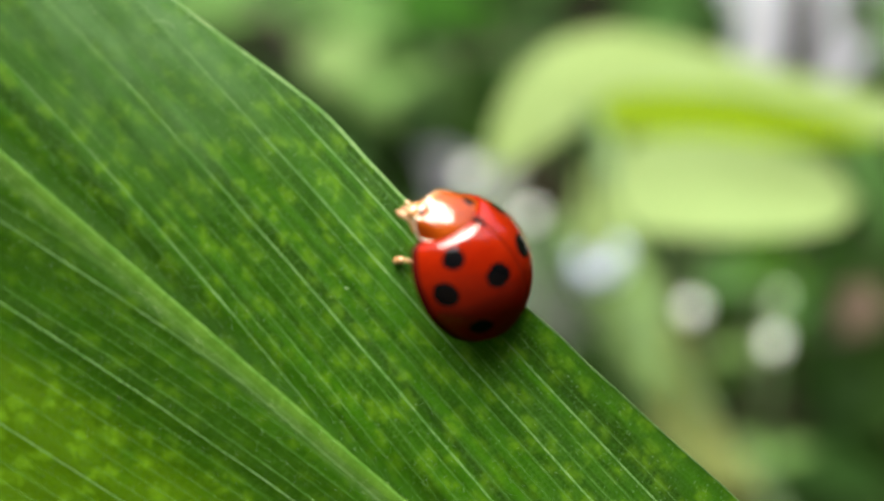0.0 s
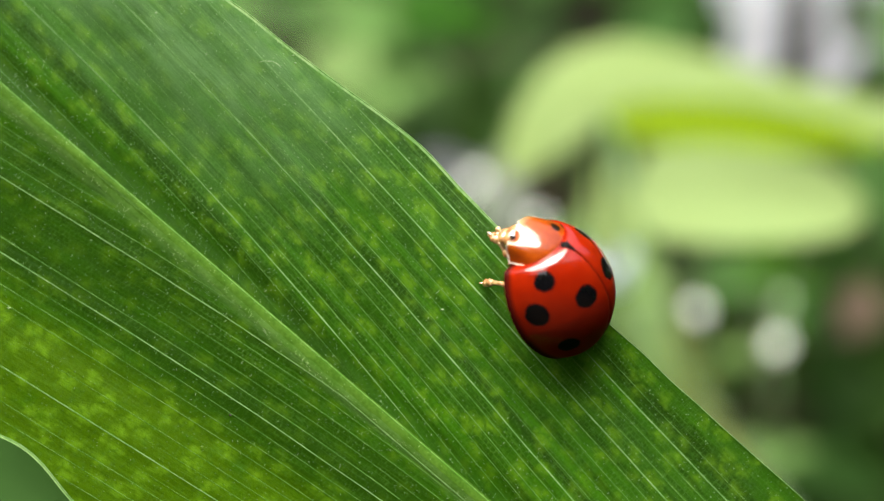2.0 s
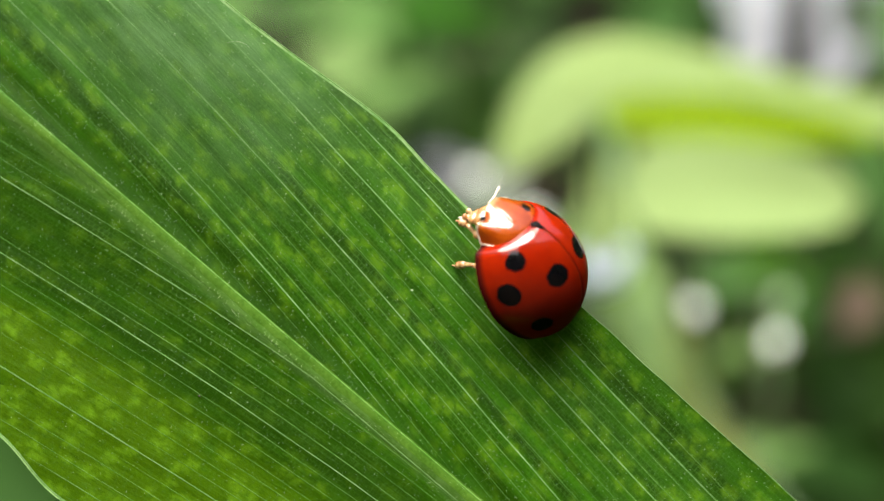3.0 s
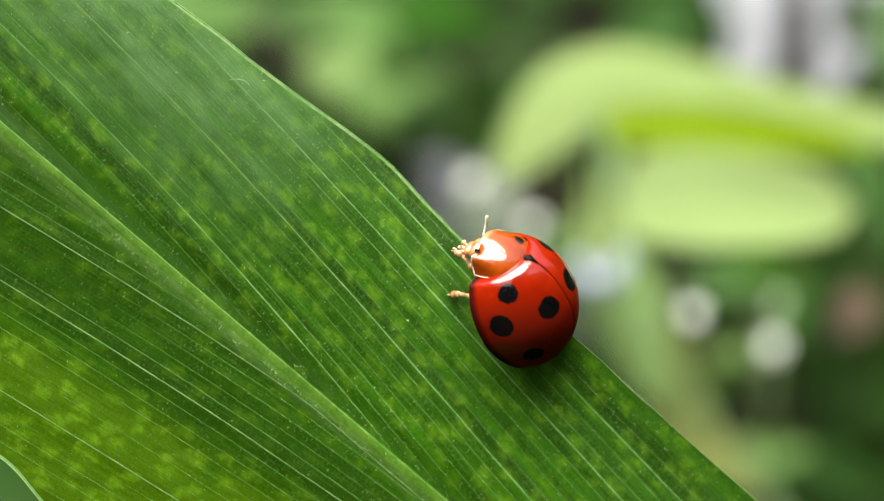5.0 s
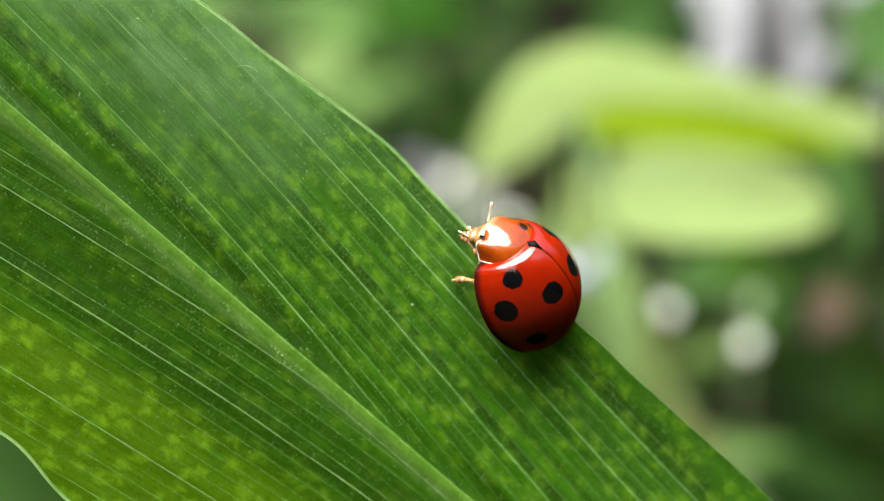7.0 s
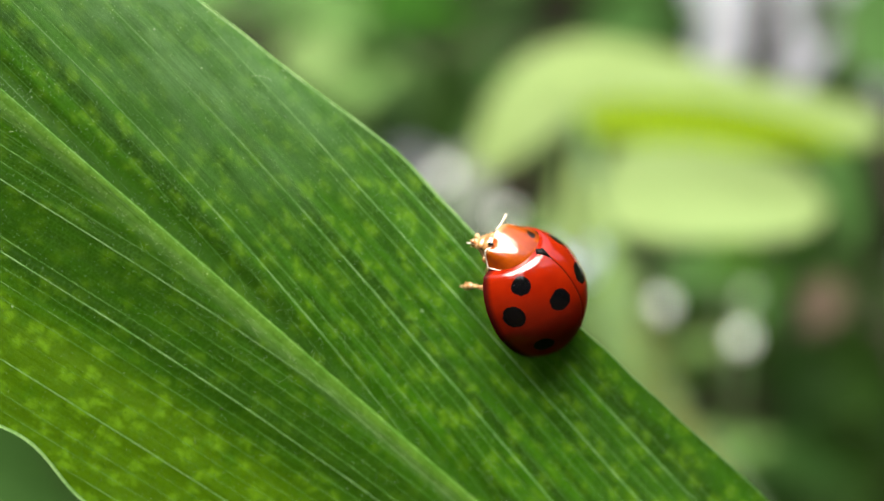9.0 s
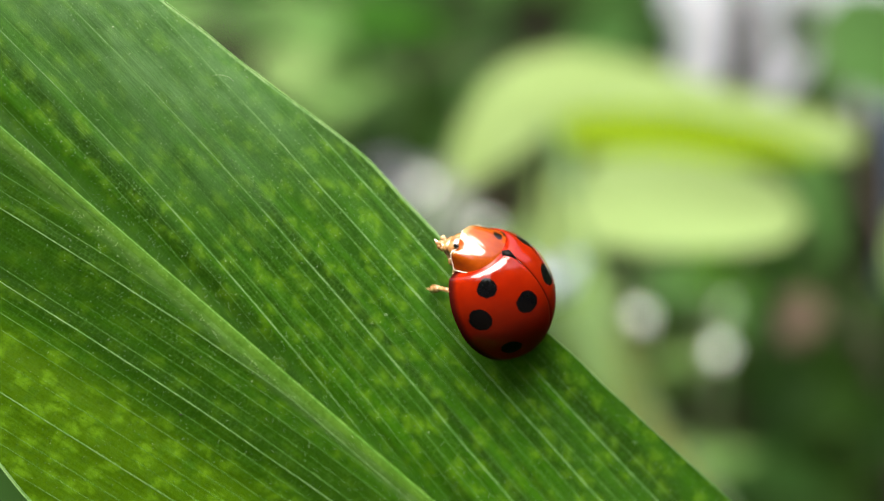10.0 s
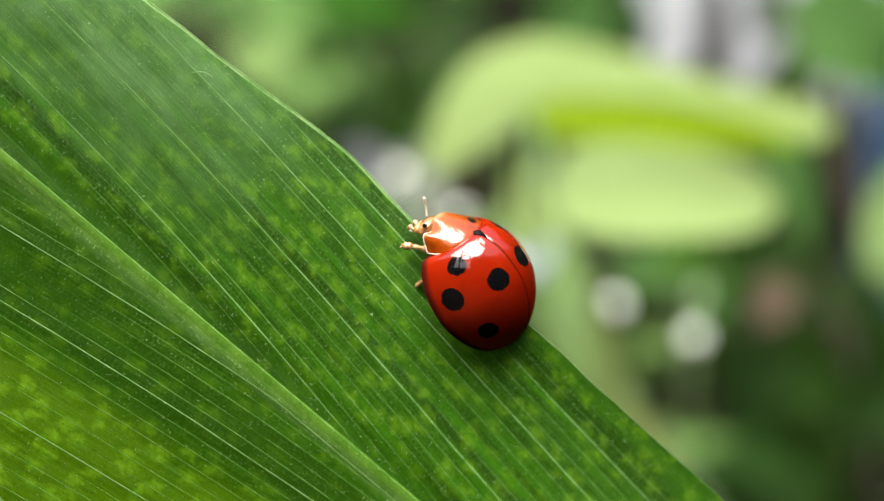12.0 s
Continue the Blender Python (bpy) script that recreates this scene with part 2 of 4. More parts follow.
def pronotum_material():
    n = Nodes("pronotum")
    where = n.coords()
    split = n.put(n.add("SeparateXYZ"), Vector=where)
    along, across = n.math("DIVIDE", split.outputs[0], MM), n.math("DIVIDE", split.outputs[1], MM)
    black = 0.0
    for x, y, r in ((2.95, -0.96, 0.15), (2.66, -1.42, 0.11)):
        d = n.math("ADD", n.math("POWER", n.math("SUBTRACT", along, x), 2.0), n.math("POWER", n.math("MULTIPLY", n.math("SUBTRACT", across, y), 0.6), 2.0))
        d = n.math("ADD", n.math("SQRT", d), n.math("MULTIPLY", n.math("SUBTRACT", n.noise(where, 2600.0, 2.0), 0.5), 0.12))
        black = n.math("MAXIMUM", black, n.ramp(d, r - 0.03, r + 0.04, 1.0, 0.0))
    amber = n.mix(n.ramp(n.noise(where, 900.0, 3.0), 0.3, 0.7), (0.195, 0.028, 0.0010), (0.285, 0.054, 0.0018))
    # cream band along the front edge
    edge = n.math("ADD", n.math("ADD", along, n.math("MULTIPLY", n.math("POWER", n.math("ADD", across, -0.1), 2.0), 0.26)), n.math("MULTIPLY", n.math("SUBTRACT", n.noise(where, 1500.0, 2.0), 0.5), 0.2))
    amber = n.mix(n.ramp(edge, 3.80, 3.95), amber, (0.30, 0.16, 0.055))
    n.put(n.bsdf, Base_Color=n.mix(black, amber, (0.0051, 0.0026, 0.0019)), Roughness=0.3, Coat_Weight=1.0, Coat_Roughness=0.03, Coat_IOR=1.62, Specular_IOR_Level=0.15)
    return n.mat


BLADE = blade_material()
VEIN = vein_material("leaf_vein", (0.205, 0.380, 0.125), (0.11, 0.27, 0.055))
FAINT = vein_material("faint_vein", (0.145, 0.310, 0.066), (0.076, 0.222, 0.026))
RIB = vein_material("leaf_midrib", (0.080, 0.180, 0.018), (0.044, 0.122, 0.008))
FRINGE = vein_material("midrib_fringe", (0.105, 0.230, 0.042), (0.065, 0.168, 0.016))
EDGE = vein_material("leaf_edge", (0.24, 0.40, 0.15), (0.13, 0.29, 0.07))
HAIR = plain_material("leaf_hair", (0.15, 0.31, 0.08), (0.32, 0.47, 0.20), 500, 0.5)
SHELL, PRONOTUM = shell_material(), pronotum_material()
AMBER = plain_material("amber_limb", (0.24, 0.080, 0.014), (0.56, 0.38, 0.19), 2200, 0.25, 1.0)
FACE = plain_material("face_chitin", (0.20, 0.050, 0.009), (0.40, 0.22, 0.085), 1500, 0.2, 1.0)
PALE = plain_material("pale_chitin", (0.60, 0.50, 0.36), (0.74, 0.66, 0.52), 1800, 0.3, 0.5)
BLACK = plain_material("black_chitin", (0.0038, 0.0038, 0.0045), (0.0096, 0.0077, 0.0077), 900, 0.15, 0.8)
DULL_BLACK = plain_material("dull_black_chitin", (0.003, 0.003, 0.003), (0.007, 0.006, 0.006), 900, 0.6, shine=0.08)
BELLY = plain_material("belly_chitin", (0.064, 0.0192, 0.0064), (0.128, 0.0384, 0.0128), 900, 0.4)
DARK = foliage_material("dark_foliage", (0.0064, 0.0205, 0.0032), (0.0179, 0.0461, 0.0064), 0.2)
MID = foliage_material("mid_foliage", (0.0269, 0.0738, 0.0138), (0.0517, 0.1216, 0.0300), 0.35, 0.45, (0.13, 0.24, 0.05))
BRIGHT = foliage_material("bright_foliage", (0.0269, 0.0851, 0.0036), (0.0493, 0.1210, 0.0067))
LIGHT = foliage_material("light_foliage", (0.0911, 0.1630, 0.0424), (0.1307, 0.2118, 0.0707), 0.35, 0.5, (0.16, 0.2688, 0.064))
YELLOW = foliage_material("yellow_foliage", (0.150, 0.216, 0.068), (0.184, 0.265, 0.098), 0.30, 0.5, (0.2304, 0.3072, 0.0576))
# deeper lime that paints the shaded underside of the arching leaf
LIME = foliage_material("underside_shade_lime", (0.0948, 0.1649, 0.0010), (0.1276, 0.2073, 0.0021), 0.35, 0.5, (0.16, 0.26, 0.005))
OLIVE = foliage_material("olive_foliage", (0.125, 0.155, 0.042), (0.165, 0.200, 0.062), 0.35, 0.5, (0.24, 0.30, 0.06))
# near-black brown, for leaves that paint the shade in gaps
BROWN = foliage_material("gap_shade_foliage", (0.007, 0.0065, 0.004), (0.016, 0.0145, 0.009), 0.1, 0.8)
DRY = foliage_material("dry_foliage", (0.046, 0.034, 0.024), (0.080, 0.060, 0.044), 0.15, 0.7)
BARK = plain_material("stem_bark", (0.0192, 0.0141, 0.009), (0.048, 0.0352, 0.0224), 60, 0.8, 0, 0.002)
GREEN_STEM = plain_material("green_stem", (0.032, 0.0768, 0.0192), (0.064, 0.128, 0.032), 80, 0.5)
SOIL = plain_material("soil", (0.006, 0.0048, 0.0032), (0.016, 0.012, 0.0075), 6, 0.95, 0, 0.02, 0.02)
PLASTER = plain_material("wall_plaster", (0.240, 0.256, 0.284), (0.300, 0.318, 0.346), 3, 0.85, 0, 0.004)
BLUE = plain_material("blue_plastic", (0.008, 0.075, 0.18), (0.014, 0.105, 0.23), 5, 0.35)
PALE_BLUE = plain_material("pale_blue_bokeh", (0.42, 0.50, 0.64), (0.50, 0.57, 0.70), 200, 0.5)
SACK = plain_material("stand_in_plastic", (0.030, 0.042, 0.028), (0.062, 0.078, 0.058), 9, 0.5, 0, 0.004, 0.2)
PALE_GREEN = foliage_material("dull_pale_foliage", (0.070, 0.150, 0.036), (0.110, 0.205, 0.058), 0.35, 0.5, (0.16, 0.30, 0.06))
VIVID = foliage_material("vivid_foliage", (0.014, 0.062, 0.0015), (0.024, 0.090, 0.003), 0.35, 0.5, (0.06, 0.19, 0.005))
# pale colours of the heads added to give blurred bright discs
BOKEH_WHITE = plain_material("white_bokeh", (0.70, 0.78, 0.70), (0.80, 0.86, 0.80), 200, 0.5)
BOKEH_GREEN = plain_material("pale_green_bokeh", (0.38, 0.52, 0.32), (0.48, 0.62, 0.42), 200, 0.5)


# ---- small builders ----
def part(name, bm, material, parent, label=""):
    """One mesh object out of a bmesh, under a thing or a part."""
    mesh = bpy.data.meshes.new(name)
    bm.to_mesh(mesh)
    bm.free()
    for poly in mesh.polygons:
        poly.use_smooth = True
    mesh.materials.append(material)
    ob = new(name, mesh)
    ob.parent = parent
    return tagged(ob, label) if label else ob


def sheet(bm, grid, closed=False):
    """Quads over rows of points."""
    rows = [[bm.verts.new(p) for p in row] for row in grid]
    for r0, r1 in zip(rows, rows[1:]):
        cols = range(len(r0)) if closed else range(len(r0) - 1)
        for j in cols:
            k = (j + 1) % len(r0)
            bm.faces.new((r0[j], r0[k], r1[k], r1[j]))
    return rows


def tube(bm, points, radii, sides=8):
    """A tapered round limb along points."""
    points = [Vector(p) for p in points]
    grid, side = [], None
    for i, p in enumerate(points):
        way = (points[min(i + 1, len(points) - 1)] - points[max(i - 1, 0)]).normalized()
        if side is None:
            side = way.orthogonal().normalized()
        side = (side - way * side.dot(way)).normalized()
        other = way.cross(side)
        grid.append([p + (side * math.cos(2 * math.pi * k / sides) + other * math.sin(2 * math.pi * k / sides)) * radii[i] for k in range(sides)])
    rows = sheet(bm, grid, True)
    bm.faces.new(reversed(rows[0]))
    bm.faces.new(rows[-1])


def bent(a, b, c, n=9):
    """A quadratic curve from a over b to c."""
    a, b, c = Vector(a), Vector(b), Vector(c)
    return [a * (1 - t) ** 2 + b * 2 * t * (1 - t) + c * t * t for t in (i / (n - 1) for i in range(n))]


def ball(bm, centre, radii, turn=None, u=20, v=12):
    m = Matrix.Translation(centre) @ (turn.to_4x4() if turn else Matrix()) @ Matrix.Diagonal((*radii, 1))
    bmesh.ops.create_uvsphere(bm, u_segments=u, v_segments=v, radius=1, matrix=m)


def box(bm, lo, hi, bevel=0.0):
    lo, hi = Vector(lo), Vector(hi)
    made = bmesh.ops.create_cube(bm, size=1, matrix=Matrix.Translation((lo + hi) / 2) @ Matrix.Diagonal((*(hi - lo), 1)))
    if bevel:
        edges = list({e for v in made["verts"] for e in v.link_edges})
        bmesh.ops.bevel(bm, geom=edges, offset=bevel, segments=2, affect="EDGES")


# ---- ground and wall ----
def build_ground():
    bm = bmesh.new()
    steps = [-400, -60, -20, -8, -4, -2, -1, 0, 1, 2, 3, 4, 5, 8, 20, 60, 400]
    sheet(bm, [[(x, y, 0.03 * noise.noise((x, y, 0)) if max(abs(x), abs(y)) < 9 else 0) for x in steps] for y in steps])
    ob = part("ground", bm, SOIL, None)
    tagged(ob, "dark bare garden soil under the plants", "ground", kind="structure")


def build_wall():
    wall = new("garden_wall")
    wall.location = (0, 3.2, 0)
    tagged(wall, "pale plastered garden wall behind the shrubs", "wall", kind="structure")
    bm = bmesh.new()
    box(bm, (-7, 0, -0.1), (7, 0.18, 1.42), 0.01)
    part("wall_body", bm, PLASTER, wall)
    bm = bmesh.new()
    box(bm, (-7.02, -0.04, 1.422), (7.02, 0.22, 1.48), 0.01)
    part("coping", bm, PLASTER, wall)


build_ground()
build_wall()

# ---- the leaf ----
# Leaf space in millimetres: a runs along the midrib from tip to base, b across it.
TILT_X, TILT_Z = 0.0724, -0.06
LEAF_MID = Vector((-4.87, 0, -6.76))
A_WAY, B_WAY = (0.754, -0.656), (0.656, 0.754)


def leaf_point(a, b, lift=0.0):
    """The place of a point of the leaf, lift millimetres towards the camera."""
    x = LEAF_MID.x + a * A_WAY[0] + b * B_WAY[0]
    z = LEAF_MID.z + a * A_WAY[1] + b * B_WAY[1]
    droop = 0.0006 * max(0.0, -a - 22) ** 2 + 0.0010 * max(0.0, a - 22) ** 2
    y = 59.99 + TILT_X * x + TILT_Z * z + droop - relief(a, b) - lift
    return Vector((x * MM, y * MM, EYE + z * MM))


def vein_bend(a, side):
    """How the side veins spread (factor) and lean (millimetres) at a."""
    f = 1.5 * math.tanh(a / 30)
    if side > 0:
        return 1 + 0.160 * f + 0.079 * f * f, -3.537 * f - 0.780 * f * f
    return 1 - 0.097 * f - 0.123 * f * f, -1.698 * f + 1.678 * f * f


def vein_value(a, b):
    """Constant along each side vein."""
    spread, lean = vein_bend(a, 1 if b >= 0 else -1)
    return (abs(b) - lean) / spread


def vein_b(a, value, side):
    spread, lean = vein_bend(a, side)
    return value * spread + lean


def relief(a, b):
    """Folds of the blade, millimetres towards the camera."""
    v = vein_value(a, b)
    out = 0.030 * math.sin(v * 1.85 + 0.6) + 0.012 * math.sin(v * 4.3 + a * 0.05) + 0.16 * noise.noise((a * 0.09, b * 0.16, 2.0))
    out += 0.10 * math.exp(-(b / 0.50) ** 2) - 0.09 * math.exp(-((b - 0.95) / 0.45) ** 2) - 0.05 * math.exp(-((b + 1.1) / 0.7) ** 2)
    top, turn = max(0.0, b - 5.5), 0.5 + 0.5 * math.tanh((a - 2.5) / 2.5)
    return out - 0.030 * top * top * (1 - turn) + 0.050 * max(0.0, b - 7.8) ** 2 * turn


def upper_margin(a):
    ends = max(0.0, 1 - (max(0.0, -a - 15) / 62) ** 2) * max(0.0, 1 - 0.85 * (max(0.0, a - 18) / 30) ** 2)
    return (10.24 + 0.56 * math.exp(-((a + 5.6) / 4.2) ** 2) + 0.12 * math.exp(-((a - 8) / 4) ** 2)
            - 0.0052 * max(0.0, -a - 9) ** 2 + 0.04 * noise.noise((a * 0.5, 0, 5))) * math.sqrt(ends)


def lower_margin(a):
    ends = max(0.0, 1 - (max(0.0, -a - 15) / 62) ** 2) * max(0.0, 1 - 0.85 * (max(0.0, a - 18) / 30) ** 2)
    return (12.15 + 0.30 * math.sin((a + 14.5) * 0.9) + 0.10 * noise.noise((a * 0.4, 0, 9))) * math.sqrt(ends)


TIP, BASE = -76.5, 46.0


def leaf_stations():
    out, a = [], TIP
    while a < BASE:
        out.append(a)
        a += 0.3 if -27 < a < 27 else 1.0
    return out + [BASE]


def build_leaf(plant):
    stations = leaf_stations()
    across = [-1 + 2 * j / 150 for j in range(151)]
    bm = bmesh.new()
    uv_vein, uv_flat = bm.loops.layers.uv.new("vein"), bm.loops.layers.uv.new("flat")
    coords, grid = {}, []
    for a in stations:
        row = []
        for t in across:
            b = t * (upper_margin(a) if t > 0 else lower_margin(a))
            vert = bm.verts.new(leaf_point(a, b))
            coords[vert] = ((vein_value(a, b) * (1 if b >= 0 else -1) + (0 if b >= 0 else LOW_SIDE), a), (a, b))
            row.append(vert)
        grid.append(row)
    for r0, r1 in zip(grid, grid[1:]):
        for j in range(len(r0) - 1):
            face = bm.faces.new((r0[j], r1[j], r1[j + 1], r0[j + 1]))
            for loop in face.loops:
                loop[uv_vein].uv, loop[uv_flat].uv = coords[loop.vert]
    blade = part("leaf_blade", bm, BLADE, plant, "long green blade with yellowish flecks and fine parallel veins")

    # midrib: a low pale ridge
    bm = bmesh.new()
    sheet(bm, [[leaf_point(a, t * w - 0.03, 0.004 + 0.016 * (1 - t * t) - (0.010 if abs(t) == 1 else 0)) for t in (-1, -0.75, -0.4, 0, 0.4, 0.75, 1)]
               for a in stations for w in [0.36 + 0.0035 * (a + 20) if a > -20 else 0.36 * max(0.1, (a + 80) / 60)]])
    bmesh.ops.reverse_faces(bm, faces=bm.faces[:])
    part("midrib", bm, RIB, blade, "pale green raised midrib")

    # its ragged pale lower edge and the thin line along its upper one
    bm = bmesh.new()
    sheet(bm, [[leaf_point(a, b, 0.010 + lift) for b, lift in ((-0.43 - rag, -0.004), (-0.32, 0.012), (-0.12 + rag, 0.012))]
               for a in stations if -27 < a < 27 for rag in [0.07 * noise.noise((a * 1.6, 3.0, 0)) + 0.05 * noise.noise((a * 5.0, 7.0, 0))]])
    bmesh.ops.reverse_faces(bm, faces=bm.faces[:])
    part("midrib_edge", bm, FRINGE, blade, "ragged pale edge of the midrib")
    bm = bmesh.new()
    sheet(bm, [[leaf_point(a, b, 0.012 + lift) for b, lift in ((0.265, 0.0), (0.29, 0.010), (0.315, 0.0))] for a in stations if -27 < a < 27])
    bmesh.ops.reverse_faces(bm, faces=bm.faces[:])
    part("midrib_edge", bm, FAINT, blade, "thin line along the midrib")

    # thickened pale rims
    for side, margin in ((1, upper_margin), (-1, lower_margin)):
        bm = bmesh.new()
        tube(bm, [leaf_point(a, side * margin(a), 0.02) for a in stations[2:-2]], [(0.026 if a < -3 else max(0.014, 0.026 - 0.002 * (a + 3))) * MM for a in stations[2:-2]], 6)
        sheet(bm, [[leaf_point(a, side * (margin(a) - back), 0.006 + 0.010 * (back > 0)) for back in (0.0, wide * 0.5, wide)]
                   for a in stations[2:-2] for wide in [0.13 if a < -3 else max(0.03, 0.13 - 0.01 * (a + 3))]])
        part("leaf_rim", bm, EDGE, blade, "thin pale rim of the blade")

    # side veins, strong and faint ones
    rng = random.Random(4)
    for side in (1, -1):
        for value in sorted(STRONG[side] + BETWEEN[side]):
            strong = value in STRONG[side]
            begin = -99 if strong or rng.random() < 0.6 else rng.uniform(-14, -4)
            run = []
            for a in stations[::2]:
                b = vein_b(a, value, side)
                top = upper_margin(a) if side > 0 else lower_margin(a)
                if 0.42 < b < top - 0.08 and a > begin:
                    run.append((a, side * (b + 0.03 * noise.noise((a * 0.3, value, side)))))
            if len(run) > 12:
                w = (rng.uniform(0.034, 0.042) if strong else rng.uniform(0.015, 0.026)) * (1.0 if side > 0 else 0.8)
                bm = bmesh.new()
                n = len(run)
                sheet(bm, [[leaf_point(a, b - w * e, 0.002), leaf_point(a, b, 0.010 * e + 0.003), leaf_point(a, b + w * e, 0.002)]
                           for i, (a, b) in enumerate(run) for e in [min(1.0, (i + 1) / 10, (n - i) / 10) * (0.8 + 0.3 * noise.noise((a * 0.4, value, 3))) * (1 - 0.5 * min(1.0, max(0.0, -a - 4) / 9) * (side > 0))]])
                bmesh.ops.reverse_faces(bm, faces=bm.faces[:])
                part("vein", bm, VEIN if strong else FAINT, blade)

    # specks of dust and a lost fibre on the blade
    for k, (a, b, r, mat) in enumerate(((-12.4, 10.0, 0.10, HAIR), (-12.1, 9.8, 0.07, HAIR), (-15.3, 7.4, 0.08, HAIR), (-18.2, 7.3, 0.08, HAIR), (-14.4, 4.8, 0.06, HAIR),
                                         (-14.4, -7.3, 0.08, HAIR), (-3.6, -4.5, 0.08, BARK), (-9.9, 6.3, 0.04, BARK), (0.6, 5.7, 0.08, HAIR), (3.2, -6.1, 0.05, BARK))):
        bm = bmesh.new()
        ball(bm, leaf_point(a, b, 0.02), (r * MM * 0.7, r * MM * 0.25, r * MM * 0.45), u=8, v=6)
        for vert in bm.verts:
            vert.co += Vector([noise.noise(vert.co * 30000 + Vector((k, i, 0))) for i in range(3)]) * r * MM * 0.5
        part("dust_speck", bm, mat, blade)
    bm = bmesh.new()
    tube(bm, bent(leaf_point(-13.3, 8.7, 0.06), leaf_point(-12.9, 9.3, 0.25), leaf_point(-12.4, 9.2, 0.05), 9), [0.012 * MM] * 9, 5)
    part("fibre", bm, HAIR, blade, "fine pale fibre lying on the blade")

    # short hairs beside the midrib
    bm = bmesh.new()
    for i in range(3600):
        a = rng.uniform(-26, 24)
        pick = rng.random()
        b = -rng.gauss(0.41, 0.06) if pick < 0.06 else rng.gauss(0.4, 1.3) if pick < 0.5 else rng.uniform(-5.5, 10) if pick < 0.95 else rng.uniform(-11, -5)
        r, long = rng.uniform(0.006, 0.013) * MM * (1.2 if pick < 0.06 else 1.0), rng.uniform(0.06, 0.15) * MM * (1.7 if pick < 0.06 else 1.0)
        foot = leaf_point(a, b, 0.0)
        way = Vector((0.55 + rng.uniform(-0.3, 0.3), -0.5, 0.6 + rng.uniform(-0.3, 0.3))).normalized()
        ring = [bm.verts.new(foot + Vector((math.cos(k * 2.094) * r, 0, math.sin(k * 2.094) * r))) for k in range(3)]
        top = bm.verts.new(foot + way * long)
        for k in range(3):
            bm.faces.new((ring[k], ring[(k + 1) % 3], top))
    tagged(part("leaf_hairs", bm, HAIR, blade, "tiny pale hairs on the blade, dense along the midrib"), kind="stuff")


def build_leaf_plant():
    base = leaf_point(BASE, 0.0)
    foot = Vector((base.x + 0.035, base.y + 0.02, 0.0))
    plant = new("leafy_plant")
    tagged(plant, "green plant with one long parallel-veined leaf", "plant")
    build_leaf(plant)
    bm = bmesh.new()
    top = base + Vector((0.012, 0.004, -0.012))
    path = bent(leaf_point(BASE - 2, 0.0, 0.02), top, top + Vector((0.012, 0.006, -0.05))) + bent(top + Vector((0.014, 0.007, -0.06)), foot + Vector((0, 0, 0.2)), foot, 14)
    tube(bm, path, [0.0007 + 0.0025 * i / (len(path) - 1) for i in range(len(path))], 10)
    part("stem", bm, GREEN_STEM, plant)


build_leaf_plant()


# ---- the ladybird ----
# Its space in metres: x to the head, y to its left, z to its back; the wing cases' foot is at z = 0.
FORE, LEFT, UP = Vector((-0.4475, -0.4387, 0.7793)), Vector((-0.4845, -0.6135, -0.6236)), Vector((0.7517, -0.6566, 0.0620))
REST = Matrix((FORE, LEFT, UP)).transposed().to_4x4()
REST.translation = Vector((4.314 * MM, 59.796 * MM, EYE - 2.007 * MM))
REST = REST.normalized()


def case_point(s, t, side, lift=0.0):
    """On a wing case: s from the hind tip to the front, t from the seam to the rim."""
    front = 2.62 + 0.12 * t * t
    x = -SA + (SA + front) * (1 - math.cos(s * math.pi * 0.5)) ** 1.0 if s < 1 else front
    r = math.sqrt(max(0.0, 1 - (abs(x) / SA) ** (2.5 if x > 0 else HIND)))
    ang = t * math.pi / 2
    y, z = SB * r * math.sin(ang), SH * r * math.cos(ang)
    if t > 0.93:
        y += 0.10 * (t - 0.93) / 0.07 * r
    seam = 0.05 * math.exp(-(y / 0.05) ** 2)
    return Vector((x, side * (y + 0.006), z - seam + lift)) * MM


def build_case(bug, side):
    bm = bmesh.new()
    t_steps = [0, 0.006, 0.014, 0.025] + [0.05 + 0.95 * i / 30 for i in range(31)]
    grid = [[case_point(i / 44, t, side) for t in t_steps] for i in range(45)]
    for inward in (0.93, 0.75, 0.45):       # the front edge turns in under the neck shield
        grid.append([Vector((p.x - 0.10 * MM * (1 - inward), p.y * inward, p.z * inward)) for p in grid[44]])
    sheet(bm, grid)
    if side > 0:
        bmesh.ops.reverse_faces(bm, faces=bm.faces[:])
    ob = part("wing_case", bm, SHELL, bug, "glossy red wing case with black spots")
    return ob


def shield_point(u, v):
    """The pronotum: u across from -1 to 1, v from hind to front edge; the head end is turned aside."""
    ang = u * math.pi / 2
    across, far = math.sin(ang) ** 2, u < 0
    front = 4.01 - (1.28 if far else 0.37) * across - (0.25 if far else 0.45) * u ** 8
    hind = 2.42 + (0.0 if far else 0.30) * u ** 12
    x = hind + (front - hind) * v - 0.30 * math.exp(-((u - 0.40) / 0.20) ** 2) * v ** 6
    y = ((2.21 - 0.40 * v) if far else (1.46 - 0.18 * v)) * math.sin(ang)
    z = (1.87 - 1.57 * v ** 1.5) * max(0.0, math.cos(ang)) ** 0.62
    roll = 0.06 * (math.exp(-((v - 1) / 0.08) ** 2) + math.exp(-(v / 0.06) ** 2))
    turn = radians(-4 + 2 * v)
    x, y = 2.3 + (x - 2.3) * math.cos(turn) - y * math.sin(turn), (x - 2.3) * math.sin(turn) + y * math.cos(turn)
    return Vector((x, y, z + 0.03 - roll * 0.5)) * MM


